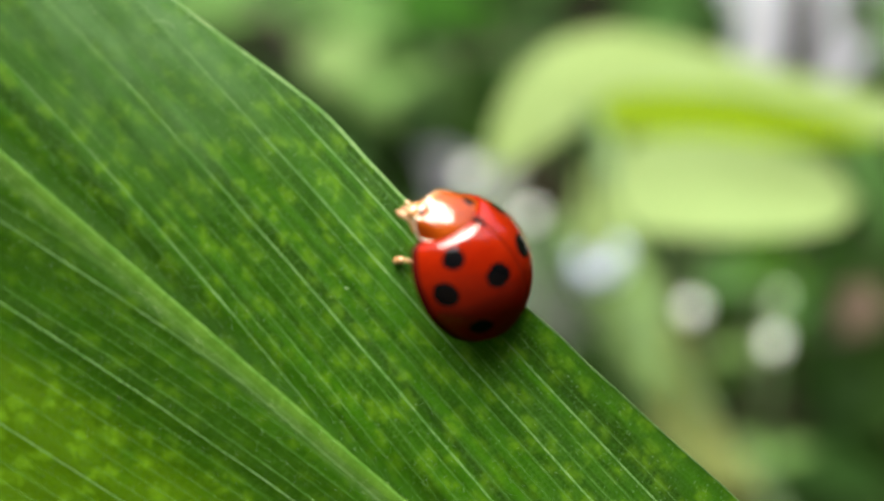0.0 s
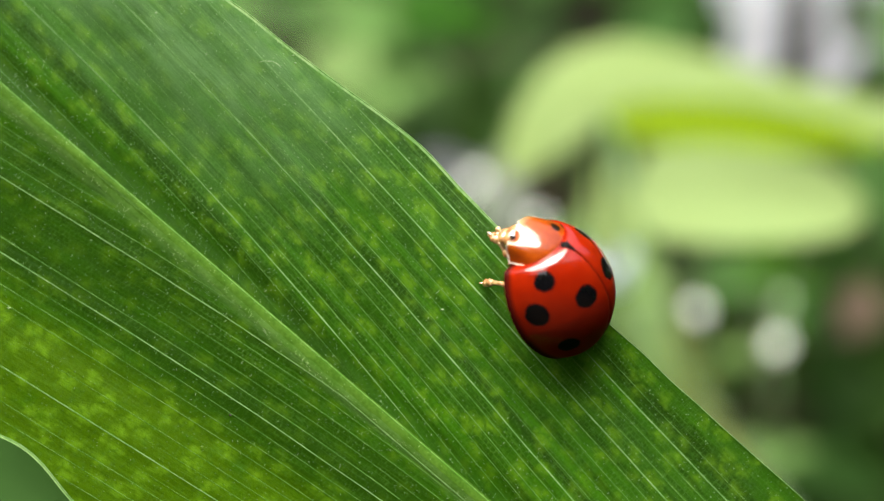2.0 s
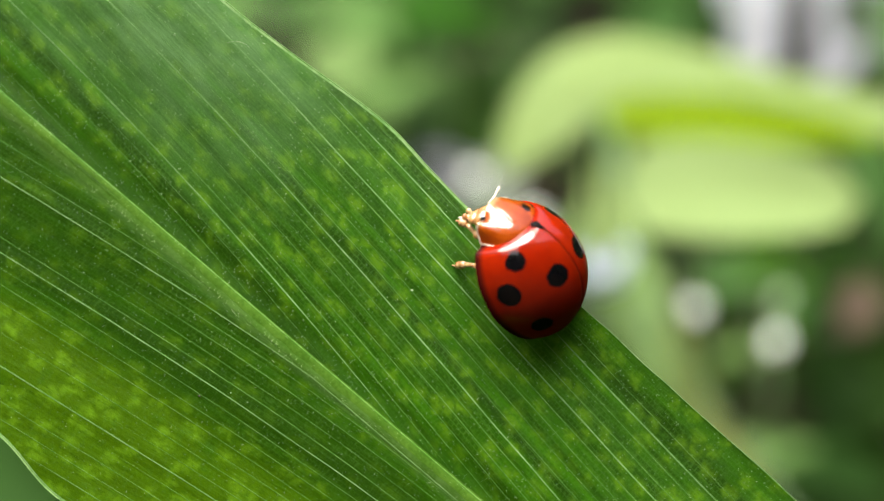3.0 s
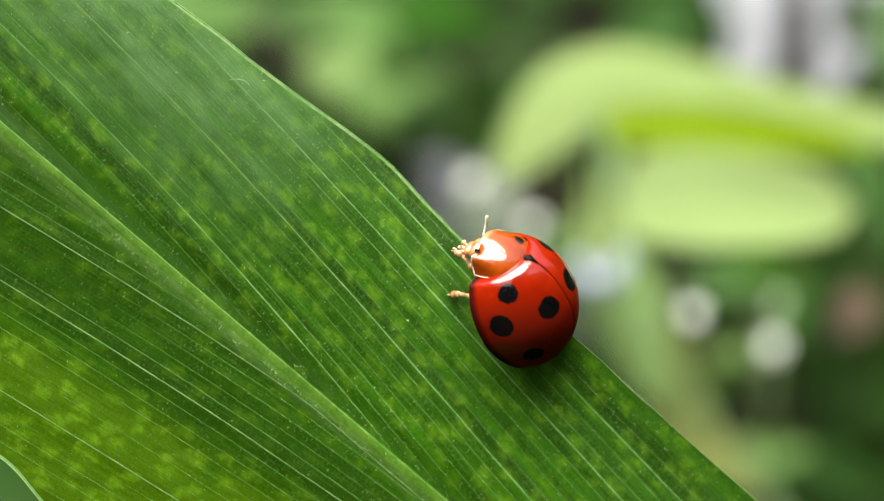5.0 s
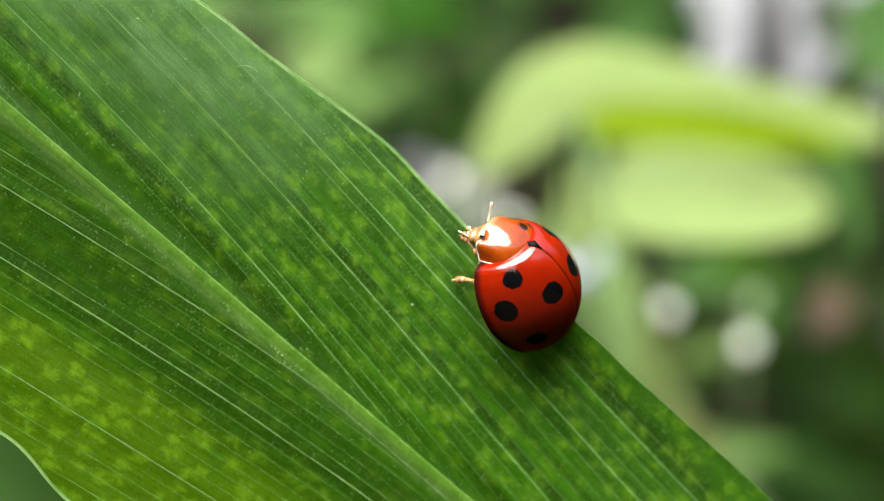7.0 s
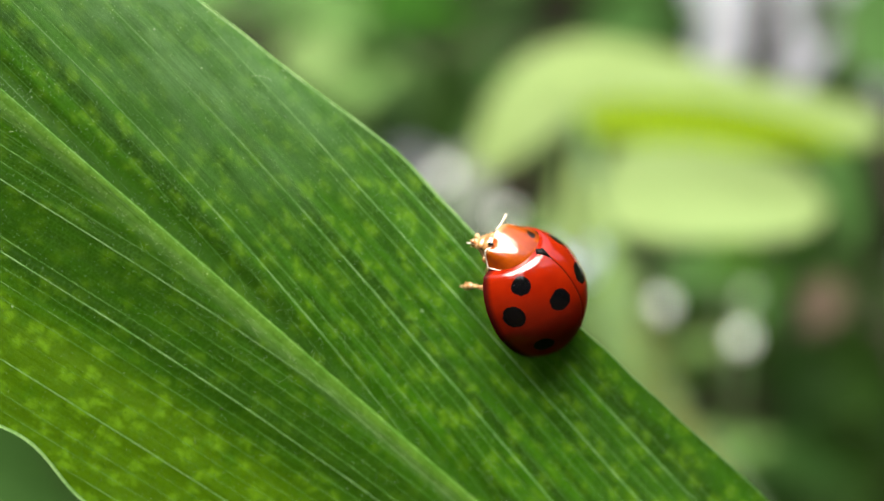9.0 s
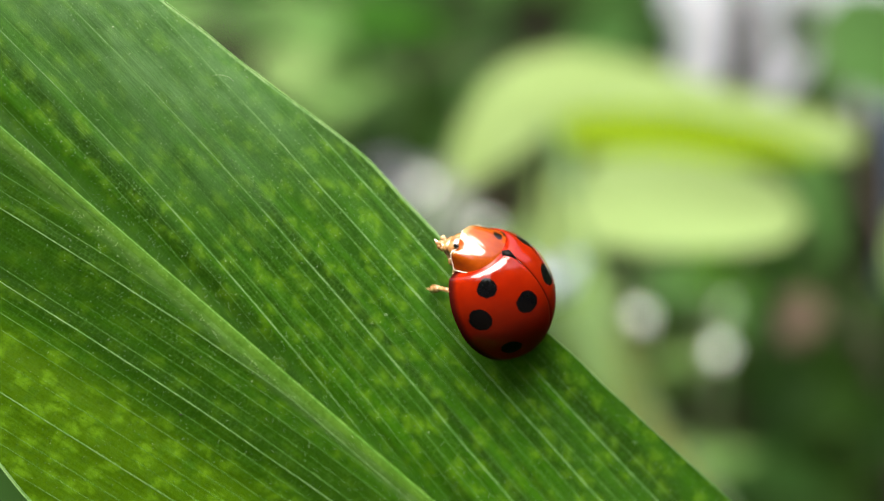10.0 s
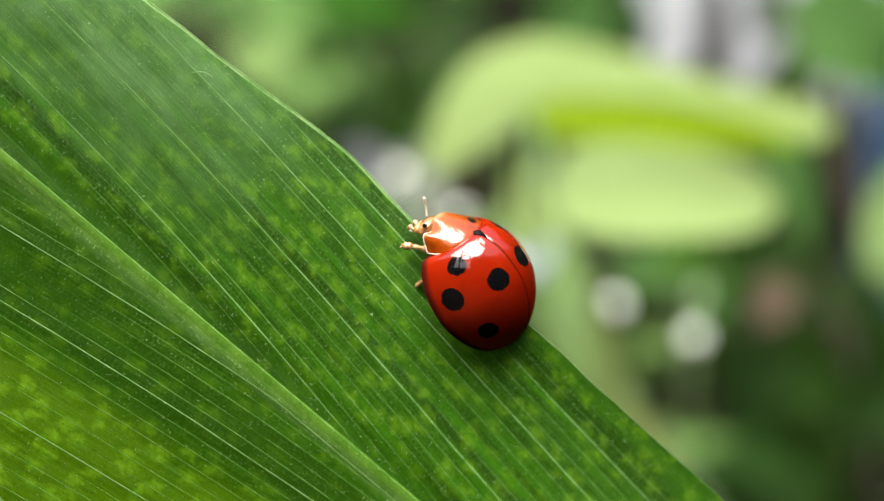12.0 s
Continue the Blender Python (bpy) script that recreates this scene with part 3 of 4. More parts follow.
def leg(bug, name, root, knee, shin, toe):
    """A leg out of thigh, shin and a jointed foot with claws, in one moving part."""
    root, knee, shin, toe = (Vector(p) * MM for p in (root, knee, shin, toe))
    bm = bmesh.new()
    rel = [p - root for p in (root, knee, shin, toe)]
    tube(bm, bent(rel[0], (rel[0] + rel[1]) / 2 + Vector((0, 0, 0.12)) * MM, rel[1], 7), [x * MM for x in (0.12, 0.16, 0.18, 0.18, 0.17, 0.15, 0.12)], 10)
    limb = part(name, bm, AMBER, bug)
    limb.location = root
    bm = bmesh.new()
    tube(bm, bent(rel[1], (rel[1] + rel[2]) / 2 + Vector((0, 0, 0.05)) * MM, rel[2], 7), [x * MM for x in (0.11, 0.115, 0.12, 0.12, 0.13, 0.13, 0.10)], 10)
    part("shin", bm, AMBER, limb)
    bm = bmesh.new()
    way = rel[3] - rel[2]
    tube(bm, [rel[2] + way * f for f in (0, 0.12, 0.3, 0.36, 0.5, 0.66, 0.72, 0.86, 0.95)], [x * MM for x in (0.13, 0.17, 0.22, 0.13, 0.20, 0.22, 0.11, 0.12, 0.08)], 10)
    across = way.normalized().orthogonal()
    for sign in (-1, 1):
        tube(bm, bent(rel[2] + way * 0.92, rel[3] + across * sign * 0.13 * MM, rel[3] + way * 0.16 + across * sign * 0.10 * MM, 5), [x * MM for x in (0.05, 0.045, 0.035, 0.025, 0.008)], 6)
    part("foot", bm, AMBER, limb)
    return limb


def antenna(bug, root, mid, end, thick=1.0):
    root, mid, end = (Vector(p) * MM for p in (root, mid, end))
    bm = bmesh.new()
    pts = bent(Vector(), mid - root, end - root, 12)
    tube(bm, pts, [x * MM * thick for x in (0.06, 0.05, 0.05, 0.045, 0.045, 0.045, 0.045, 0.05, 0.06, 0.075, 0.08, 0.05)], 8)
    ob = part("antenna", bm, PALE, bug, "pale clubbed feeler")
    ob.location = root
    return ob


def build_ladybird():
    bug = new("ladybird")
    bug.matrix_basis = REST
    tagged(bug, "glossy red ladybird with black spots astride the leaf edge", "ladybird")
    build_case(bug, 1)
    build_case(bug, -1)
    bm = bmesh.new()
    sheet(bm, [[shield_point(-1 + 2 * i / 40, j / 16) for i in range(41)] for j in range(17)])
    bmesh.ops.reverse_faces(bm, faces=bm.faces[:])
    part("pronotum", bm, PRONOTUM, bug, "glossy orange neck shield with small dark spots")
    bm = bmesh.new()
    for side in (1, -1):
        edge = [shield_point(side * (0.35 + 0.65 * i / 24), 1.0) for i in range(25)] + [shield_point(side, 1 - 0.9 * (i + 1) / 8) for i in range(8)]
        if side > 0:
            edge += [shield_point(1 - 0.7 * (i + 1) / 14, 0.06) for i in range(14)]
        tube(bm, edge, [0.034 * MM * min(1.0, 0.15 + i / 8) for i in range(len(edge))], 6)
    part("pronotum_rim", bm, PALE, bug, "thin pale rim of the neck shield")
    bm = bmesh.new()
    tri = [Vector((2.74, 0, 2.10)), Vector((2.62, 0.21, 2.22)), Vector((2.24, 0, 2.59)), Vector((2.62, -0.21, 2.22))]
    top = [bm.verts.new((p + Vector((0.02, 0, 0.05))) * MM) for p in tri]
    low = [bm.verts.new((p - Vector((0, 0, 0.1))) * MM) for p in tri]
    bm.faces.new(top), bm.faces.new(reversed(low))
    for i in range(4):
        j = (i + 1) % 4
        bm.faces.new((top[i], low[i], low[j], top[j]))
    part("scutellum", bm, DULL_BLACK, bug, "small black triangle between the wing cases")
    bm = bmesh.new()
    ball(bm, Vector((-0.15, 0, 0.02)) * MM, Vector((3.0, 2.75, 0.75)) * MM, u=28)
    part("belly", bm, BELLY, bug)
    bm = bmesh.new()
    ball(bm, Vector((3.47, 0.20, -0.10)) * MM, Vector((0.40, 0.70, 0.46)) * MM)
    ball(bm, Vector((3.62, 0.36, -0.42)) * MM, Vector((0.26, 0.50, 0.28)) * MM)
    ball(bm, Vector((3.56, 0.45, -0.56)) * MM, Vector((0.18, 0.30, 0.18)) * MM, u=14, v=9)
    head = part("head", bm, FACE, bug, "glossy pale cream and orange head")
    for side in (1, -1):
        bm = bmesh.new()
        ball(bm, Vector((3.74 - 0.2 * (side < 0), 0.14 + side * 0.58, 0.26)) * MM, Vector((0.11, 0.09, 0.16)) * MM, u=14, v=10)
        part("eye", bm, BLACK, head)
        bm = bmesh.new()
        tube(bm, bent(Vector((3.60, 0.42 + side * 0.16, -0.70)) * MM, Vector((3.80, 0.38 + side * 0.22, -0.78)) * MM, Vector((3.84, 0.30 + side * 0.2, -0.95)) * MM, 6),
             [x * MM for x in (0.08, 0.08, 0.08, 0.1, 0.16, 0.10)], 8)
        part("palp", bm, AMBER, head)
    feelers = [antenna(bug, (3.6, 0.60, -0.50), (3.80, 0.66, -0.80), (3.85, 0.52, -1.25), 0.55), antenna(bug, (3.80, -0.35, 0.0), (3.98, -0.78, 0.05), (4.45, -1.0, 0.3))]
    legs = [leg(bug, "front_leg", (2.8, 0.9, -0.5), (3.08, 0.78, -0.52), (3.48, 0.62, -0.72), (3.72, 0.48, -1.18)),
            leg(bug, "middle_leg", (1.2, 1.3, -0.4), (1.75, 1.55, -0.9), (1.62, 1.25, -1.7), (1.45, 1.05, -2.5)),
            leg(bug, "hind_leg", (-1.0, 1.5, -0.4), (-1.7, 1.6, -0.9), (-1.8, 1.0, -1.6), (-1.8, 0.4, -2.1)),
            leg(bug, "front_leg", (2.8, -0.9, -0.5), (3.0, -1.0, -1.1), (3.2, -0.5, -1.4), (3.2, 0.0, -1.6)),
            leg(bug, "middle_leg", (1.2, -1.5, -0.4), (1.5, -2.3, -0.9), (1.5, -1.5, -1.5), (1.5, -0.3, -1.7)),
            leg(bug, "hind_leg", (-1.0, -1.5, -0.4), (-1.7, -2.2, -0.8), (-1.9, -1.4, -1.5), (-2.0, -0.3, -1.7))]
    return bug, head, feelers, legs


ladybird, bug_head, feelers, legs = build_ladybird()


# ---- the garden behind ----
def spot(u, v, d):
    """A place d metres ahead, by its slopes to the right and up from the lens."""
    return Vector((u * d, d, EYE + v * d))


def leaf_mesh(name, length, width, curl, fold, material, blunt=0.75):
    """A pointed oval blade along x with a folded midrib and a drooping tip."""
    bm = bmesh.new()
    grid = []
    for i in range(13):
        f = i / 12
        w = width / 2 * (math.sin(math.pi * min(1.0, 0.06 + 0.94 * f) ** 0.8) ** blunt if 0 < f < 1 else 0.04)
        grid.append([Vector((length * (f - 0.5), t * w, -curl * length * (f - 0.35) ** 2 + fold * abs(t) * w + 0.02 * width * math.sin(7 * f + 2 * t))) for t in (-1, -0.5, 0, 0.5, 1)])
    sheet(bm, grid)
    bmesh.ops.reverse_faces(bm, faces=bm.faces[:])
    mesh = bpy.data.meshes.new(name)
    bm.to_mesh(mesh)
    bm.free()
    for poly in mesh.polygons:
        poly.use_smooth = True
    mesh.materials.append(material)
    return mesh


LEAF_KINDS = {}


def shrub(name, label, foot, leaves, bark=BARK):
    """A plant that stands on the ground; leaves: (u, v, d, length, width, turn, upward, material)."""
    plant = new(name)
    plant.location = (*foot, 0)
    tagged(plant, label, "plant")
    bm = bmesh.new()
    mean = sum((spot(*leaf[:3]) for leaf in leaves), Vector()) / len(leaves)
    root = Vector((*foot, 0))
    trunk = bent(root, Vector((root.x, root.y, mean.z * 0.7)), mean + Vector((0, 0.06, -0.03)), 12)
    size = 0.003 + 0.012 * (mean.y > 0.7)
    tube(bm, [p - root for p in trunk], [size * (1.3 - 0.09 * i) for i in range(12)], 8)
    nodes = [p - root for p in trunk[5:]]
    for u, v, d, length, width, turn, upward, material in leaves:
        m = Matrix.Translation(spot(u, v, d)) @ pose(0, 0, 0, 90 - upward) @ pose(0, 0, 0, 0, 0, turn)
        key = (round(length, 3), round(width, 3), material.name)
        if key not in LEAF_KINDS:
            LEAF_KINDS[key] = leaf_mesh("leaf", length, width, 0.08 if material in (YELLOW, LIME) else 0.25, 0.22, material, (0.42 if width < 0.3 * length or width > 0.45 * length else 0.65) if material is YELLOW else 0.75)
        ob = new("leaf", LEAF_KINDS[key])
        ob.parent = plant
        ob.matrix_basis = Matrix.Translation(-root) @ m
        end = ob.matrix_basis @ Vector((-length * 0.49, 0, -0.001))
        start = min(nodes, key=lambda p: (p - end).length)
        nodes.append(end)
        tube(bm, bent(start, (start + end) / 2 + Vector((0, 0.01, 0.01)), end, 6), [0.0016, 0.0014, 0.0012, 0.001, 0.001, 0.0008], 5)
    part("stem", bm, bark, plant)
    return plant


def arching_leaf(plant, path, ahead, tilt, material):
    """One long blade that arches over and droops at its tip; path: slopes right and up, and width as a slope."""
    bm, grid = bmesh.new(), []
    pts = [Vector(p) for p in path]
    pts = [pts[0] * 2 - pts[1]] + pts + [pts[-1] * 2 - pts[-2]]
    line = []
    for k in range(1, len(pts) - 2):
        p0, p1, p2, p3 = pts[k - 1:k + 3]
        for f in (i / 6 for i in range(6)):
            line.append(0.5 * (2 * p1 + (p2 - p0) * f + (2 * p0 - 5 * p1 + 4 * p2 - p3) * f * f + (3 * p1 - p0 - 3 * p2 + p3) * f ** 3))
    for k, (u, v, w) in enumerate(line):
        a, b = line[max(k - 1, 0)], line[min(k + 1, len(line) - 1)]
        way = Vector((b.x - a.x, 0, b.y - a.y)).normalized()
        across = Vector((-way.z, 0, way.x))
        across = (across * math.cos(radians(tilt)) + Vector((0, -math.sin(radians(tilt)), 0))).normalized()
        mid = spot(u, v, ahead)
        half = max(w, 0.004) * ahead / 2 / math.cos(radians(tilt))
        grid.append([mid + across * half * t + Vector((0, 0.16 * half * abs(t) - 0.02 * half * math.sin(0.9 * k + 2 * t), 0)) for t in (-1, -0.6, -0.2, 0.2, 0.6, 1)])
    sheet(bm, grid)
    bm.normal_update()
    foot = Vector(plant.location)
    bmesh.ops.translate(bm, verts=bm.verts[:], vec=-foot)
    part("leaf", bm, material, plant, "broad pale yellow-green leaf arching over")


yellow_plant = shrub("yellow_leaf_plant", "pale yellow-green plant with broad arching leaves", (0.16, 0.27), [
    (0.2345, 0.0405, 0.21, 0.040, 0.019, -2, 26, YELLOW),
    (0.1408, -0.0339, 0.42, 0.079, 0.028, -76, 35, LIGHT),
    (0.3403, 0.0441, 0.30, 0.032, 0.010, -75, 20, MID),
    (0.1742, -0.0940, 0.44, 0.059, 0.024, -62, 30, OLIVE),
    # strip in place of the arching leaf's shaded underside
    (0.2343, 0.0962, 0.23, 0.053, 0.011, -4, 30, LIME),
    (0.1252, 0.0463, 0.30, 0.040, 0.010, 84, 25, YELLOW),
], GREEN_STEM)
arching_leaf(yellow_plant, [(0.3715, 0.0962, 0.0178),
                           (0.3367, 0.1033, 0.0379),
                           (0.2655, 0.1163, 0.0468),
                           (0.1987, 0.1310, 0.0579),
                           (0.1408, 0.1399, 0.0624),
                           (0.1029, 0.1265, 0.0668),
                           (0.0784, 0.1020, 0.0557),
                           (0.0606, 0.0797, 0.0379),
                           (0.0428, 0.0561, 0.0080)], 0.245, 35, YELLOW)
shrub("green_shrub", "mid-green shrub with broad leaves", (-0.02, 0.62), [
    (-0.1710, 0.1844, 0.50, 0.058, 0.033, 15, 40, PALE_GREEN),
    (-0.1265, 0.1866, 0.50, 0.036, 0.020, -20, 40, MID),
    (-0.0820, 0.1479, 0.46, 0.031, 0.025, 60, 40, LIGHT),
    (-0.0619, 0.1777, 0.50, 0.038, 0.029, -40, 40, PALE_GREEN),
    (-0.0419, 0.1376, 0.50, 0.042, 0.029, 50, 35, PALE_GREEN),
    (-0.0040, 0.1866, 0.50, 0.042, 0.029, 0, 40, VIVID),
    (-0.0129, 0.1265, 0.52, 0.032, 0.023, -60, 35, PALE_GREEN),
    (0.1630, 0.1733, 0.52, 0.046, 0.025, 40, 25, MID),
    (-0.0374, 0.1710, 0.55, 0.042, 0.032, 20, 30, MID),
    (-0.0998, 0.1889, 0.56, 0.040, 0.025, 30, 30, PALE_GREEN),
    (-0.0641, 0.1176, 0.55, 0.042, 0.022, -50, 40, LIGHT),
    (-0.0285, 0.1911, 0.55, 0.037, 0.022, 10, 35, BRIGHT),
    (-0.2022, 0.1933, 0.50, 0.045, 0.027, 20, 40, PALE_GREEN),
], BARK)
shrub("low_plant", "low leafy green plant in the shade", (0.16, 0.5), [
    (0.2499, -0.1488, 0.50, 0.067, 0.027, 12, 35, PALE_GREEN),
    # the two near-black leaves stand in for a shaded hole
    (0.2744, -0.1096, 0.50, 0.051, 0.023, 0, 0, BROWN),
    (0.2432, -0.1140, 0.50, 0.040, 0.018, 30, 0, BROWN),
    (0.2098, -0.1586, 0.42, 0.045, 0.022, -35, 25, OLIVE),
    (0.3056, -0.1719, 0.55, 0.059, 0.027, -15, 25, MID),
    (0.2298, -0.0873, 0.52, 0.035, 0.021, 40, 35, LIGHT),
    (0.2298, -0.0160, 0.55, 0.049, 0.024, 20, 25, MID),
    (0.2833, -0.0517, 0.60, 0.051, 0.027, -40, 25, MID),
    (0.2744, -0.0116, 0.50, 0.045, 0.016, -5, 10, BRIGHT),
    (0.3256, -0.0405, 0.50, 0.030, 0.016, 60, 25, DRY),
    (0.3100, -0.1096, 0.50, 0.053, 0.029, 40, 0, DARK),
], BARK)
shrub("side_plant", "green plant with upright leaves and a dark stem", (0.24, 0.52), [
    (0.4280, 0.0218, 0.45, 0.060, 0.026, 70, 30, LIGHT),
    (0.3991, 0.1644, 0.50, 0.071, 0.053, -20, 22, MID),
    (0.4481, 0.1800, 0.50, 0.045, 0.042, -20, 30, MID),
    (0.4169, -0.1229, 0.50, 0.058, 0.027, 30, 10, DARK),
    (0.3724, -0.1096, 0.60, 0.080, 0.040, -20, 5, DARK),
    (0.4258, -0.0873, 0.60, 0.064, 0.029, 0, 5, DARK),
    (0.3590, 0.1933, 0.60, 0.032, 0.024, 25, 40, MID),
], BARK)
shrub("corner_plant", "dull green leaves low behind the blade", (-0.14, 0.45), [
    (-0.3314, -0.1853, 0.40, 0.057, 0.043, -30, 5, MID),
    (-0.4027, -0.1586, 0.42, 0.060, 0.041, 40, 0, MID),
    (-0.2824, -0.2165, 0.42, 0.045, 0.026, 10, 30, DARK),
], BARK)
# dark leaves set where the gaps between the plants lie in shade
shrub("gap_shade_plant", "near-black and dark green leaves standing in for shaded gaps", (0.1, 0.72), [
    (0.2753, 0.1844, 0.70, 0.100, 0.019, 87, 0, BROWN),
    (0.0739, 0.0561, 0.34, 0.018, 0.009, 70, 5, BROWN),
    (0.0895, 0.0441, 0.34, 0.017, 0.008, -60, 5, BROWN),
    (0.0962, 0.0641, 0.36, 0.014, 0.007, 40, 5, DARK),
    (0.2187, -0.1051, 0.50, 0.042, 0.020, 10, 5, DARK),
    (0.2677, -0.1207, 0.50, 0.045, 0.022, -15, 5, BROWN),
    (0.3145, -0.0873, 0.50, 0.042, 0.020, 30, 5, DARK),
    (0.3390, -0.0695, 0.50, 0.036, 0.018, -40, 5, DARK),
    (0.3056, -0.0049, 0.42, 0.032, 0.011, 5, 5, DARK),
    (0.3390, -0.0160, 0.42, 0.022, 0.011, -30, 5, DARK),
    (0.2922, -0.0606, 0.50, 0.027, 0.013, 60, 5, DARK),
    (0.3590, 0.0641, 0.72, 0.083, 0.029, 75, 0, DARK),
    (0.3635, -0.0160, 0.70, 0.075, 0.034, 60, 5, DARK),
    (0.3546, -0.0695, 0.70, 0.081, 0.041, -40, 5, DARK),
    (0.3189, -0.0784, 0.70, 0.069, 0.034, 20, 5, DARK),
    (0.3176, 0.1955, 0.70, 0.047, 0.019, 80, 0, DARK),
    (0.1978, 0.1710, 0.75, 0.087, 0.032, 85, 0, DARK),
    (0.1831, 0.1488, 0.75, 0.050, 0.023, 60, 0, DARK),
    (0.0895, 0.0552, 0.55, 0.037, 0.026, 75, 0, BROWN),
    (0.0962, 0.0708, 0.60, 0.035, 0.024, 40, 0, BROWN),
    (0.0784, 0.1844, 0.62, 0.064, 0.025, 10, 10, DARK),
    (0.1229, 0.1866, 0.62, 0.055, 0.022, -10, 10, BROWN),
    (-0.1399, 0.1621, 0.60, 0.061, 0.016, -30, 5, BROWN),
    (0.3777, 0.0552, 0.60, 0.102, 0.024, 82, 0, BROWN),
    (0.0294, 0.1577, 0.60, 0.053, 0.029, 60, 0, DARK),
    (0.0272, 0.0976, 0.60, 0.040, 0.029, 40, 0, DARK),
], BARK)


def scattered(seed, groups):
    """Leaf rows for shrub(), strewn over stretches of slope; groups: (u from, u to, v from, v to, count, materials)."""
    rng, rows = random.Random(seed), []
    for u0, u1, v0, v1, count, mats in groups:
        for k in range(count):
            long = rng.choice((0.075, 0.09, 0.105))
            rows.append((rng.uniform(u0, u1), rng.uniform(v0, v1), rng.uniform(0.76, 1.0), long, round(long * rng.choice((0.45, 0.55, 0.65)), 3),
                         rng.randint(-89, 89), rng.randint(-8, 28), mats[k % len(mats)]))
    return rows


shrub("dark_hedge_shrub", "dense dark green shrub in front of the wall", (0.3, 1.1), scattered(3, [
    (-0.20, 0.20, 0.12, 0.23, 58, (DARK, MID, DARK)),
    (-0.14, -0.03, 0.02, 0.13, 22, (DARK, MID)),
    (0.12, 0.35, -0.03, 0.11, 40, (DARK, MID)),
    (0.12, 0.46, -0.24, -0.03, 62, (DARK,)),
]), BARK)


def build_bokeh_sources():
    """Invented white, pale green and pale blue heads on thin stalks, for blurred highlights."""
    for u, v, d, r, look_of, bead_mat in ((0.1951, -0.0481, 0.40, 0.0033, "white", BOKEH_WHITE), (0.2590, -0.0739, 0.40, 0.0033, "white", BOKEH_WHITE), (0.0205, 0.0550, 0.40, 0.0030, "white", BOKEH_WHITE),
                                       (0.0690, 0.0235, 0.40, 0.0030, "white", BOKEH_WHITE), (0.2605, -0.0390, 0.40, 0.0030, "pale_green", BOKEH_GREEN),
                                       (0.1215, -0.0110, 0.40, 0.0085, "pale_blue", PALE_BLUE)):
        place = spot(u, v, d)
        flower = new(look_of + "_bokeh_source")
        flower.location = (place.x, place.y + 0.02, 0)
        tagged(flower, "small %s flower head on a thin stalk" % look_of.replace("_", " "), "flower", group=look_of.replace("_", " ") + " flowers")
        bm = bmesh.new()
        head = Vector((0, -0.02, place.z))
        for k in range(9):
            ang = k * 2.399
            ball(bm, head + Vector((math.cos(ang), -0.35, math.sin(ang))) * r * 0.5 * math.sqrt(k / 8), (r * 0.62, r * 0.45, r * 0.62), u=10, v=7)
        part("bead_cluster", bm, bead_mat, flower)
        bm = bmesh.new()
        tube(bm, bent((0, 0, 0), (0, 0, place.z * 0.8), head, 10), [0.0012] * 10, 6)
        part("stalk", bm, GREEN_STEM, flower)


def drum(name, label, x, y, radius, height, material):
    thing = new(name)
    thing.location = (x, y, 0)
    tagged(thing, label, "container")
    bm = bmesh.new()
    profile = [(0.0, 0.0), (0.94, 0.0), (1.0, 0.03), (1.0, 0.30), (1.03, 0.32), (1.03, 0.35), (1.0, 0.37), (1.0, 0.63), (1.03, 0.65), (1.03, 0.68), (1.0, 0.70), (1.0, 0.96), (0.95, 1.0), (0.0, 1.0)]
    sheet(bm, [[(radius * r * math.cos(2 * math.pi * k / 32), radius * r * math.sin(2 * math.pi * k / 32), height * h) for k in range(32)] for r, h in profile], True)
    bmesh.ops.remove_doubles(bm, verts=bm.verts[:], dist=1e-5)
    part("drum_body", bm, material, thing)
    bm = bmesh.new()
    tube(bm, [(radius * 0.5 * math.cos(t), radius * 0.5 * math.sin(t), height + 0.012) for t in (0.0, 0.02)], [0.03, 0.03], 12)
    part("bung", bm, material, thing)


build_bokeh_sources()
drum("blue_drum", "dark blue plastic drum standing by the wall", 1.33, 2.6, 0.28, 0.82, BLUE)


def build_sack():
    """An invented filled sack, slumped and tied, in place of pale blurred patches."""
    sack = new("stand_in_sack")
    sack.location = (0.085, 1.62, 0)
    tagged(sack, "invented slumped sack on the soil, standing in for pale blurred patches", "sack")
    bm = bmesh.new()
    grid = []
    for i in range(25):
        f = i / 24
        w = (0.100 + 0.02 * math.sin(5 * f)) * (1 - 0.75 * max(0.0, f - 0.84) / 0.16) * (0.0 if i == 0 else 1)
        grid.append([Vector((w * math.cos(a) * (1 + 0.10 * noise.noise((2 * math.cos(a), 2 * math.sin(a), 5 * f))),
                             0.7 * w * math.sin(a) * (1 + 0.12 * noise.noise((3 * math.cos(a), 3 * math.sin(a), 7 * f))), 0.58 * f))
                     for a in (2 * math.pi * k / 36 for k in range(36))])
    sheet(bm, grid, True)
    bmesh.ops.remove_doubles(bm, verts=bm.verts[:], dist=1e-5)
    part("sack_body", bm, SACK, sack)
    bm = bmesh.new()
    tube(bm, [(0, 0, 0.572), (0.004, 0.002, 0.60), (0.016, 0.004, 0.64)], [0.03, 0.022, 0.04], 10)
    part("tied_neck", bm, SACK, sack)


build_sack()


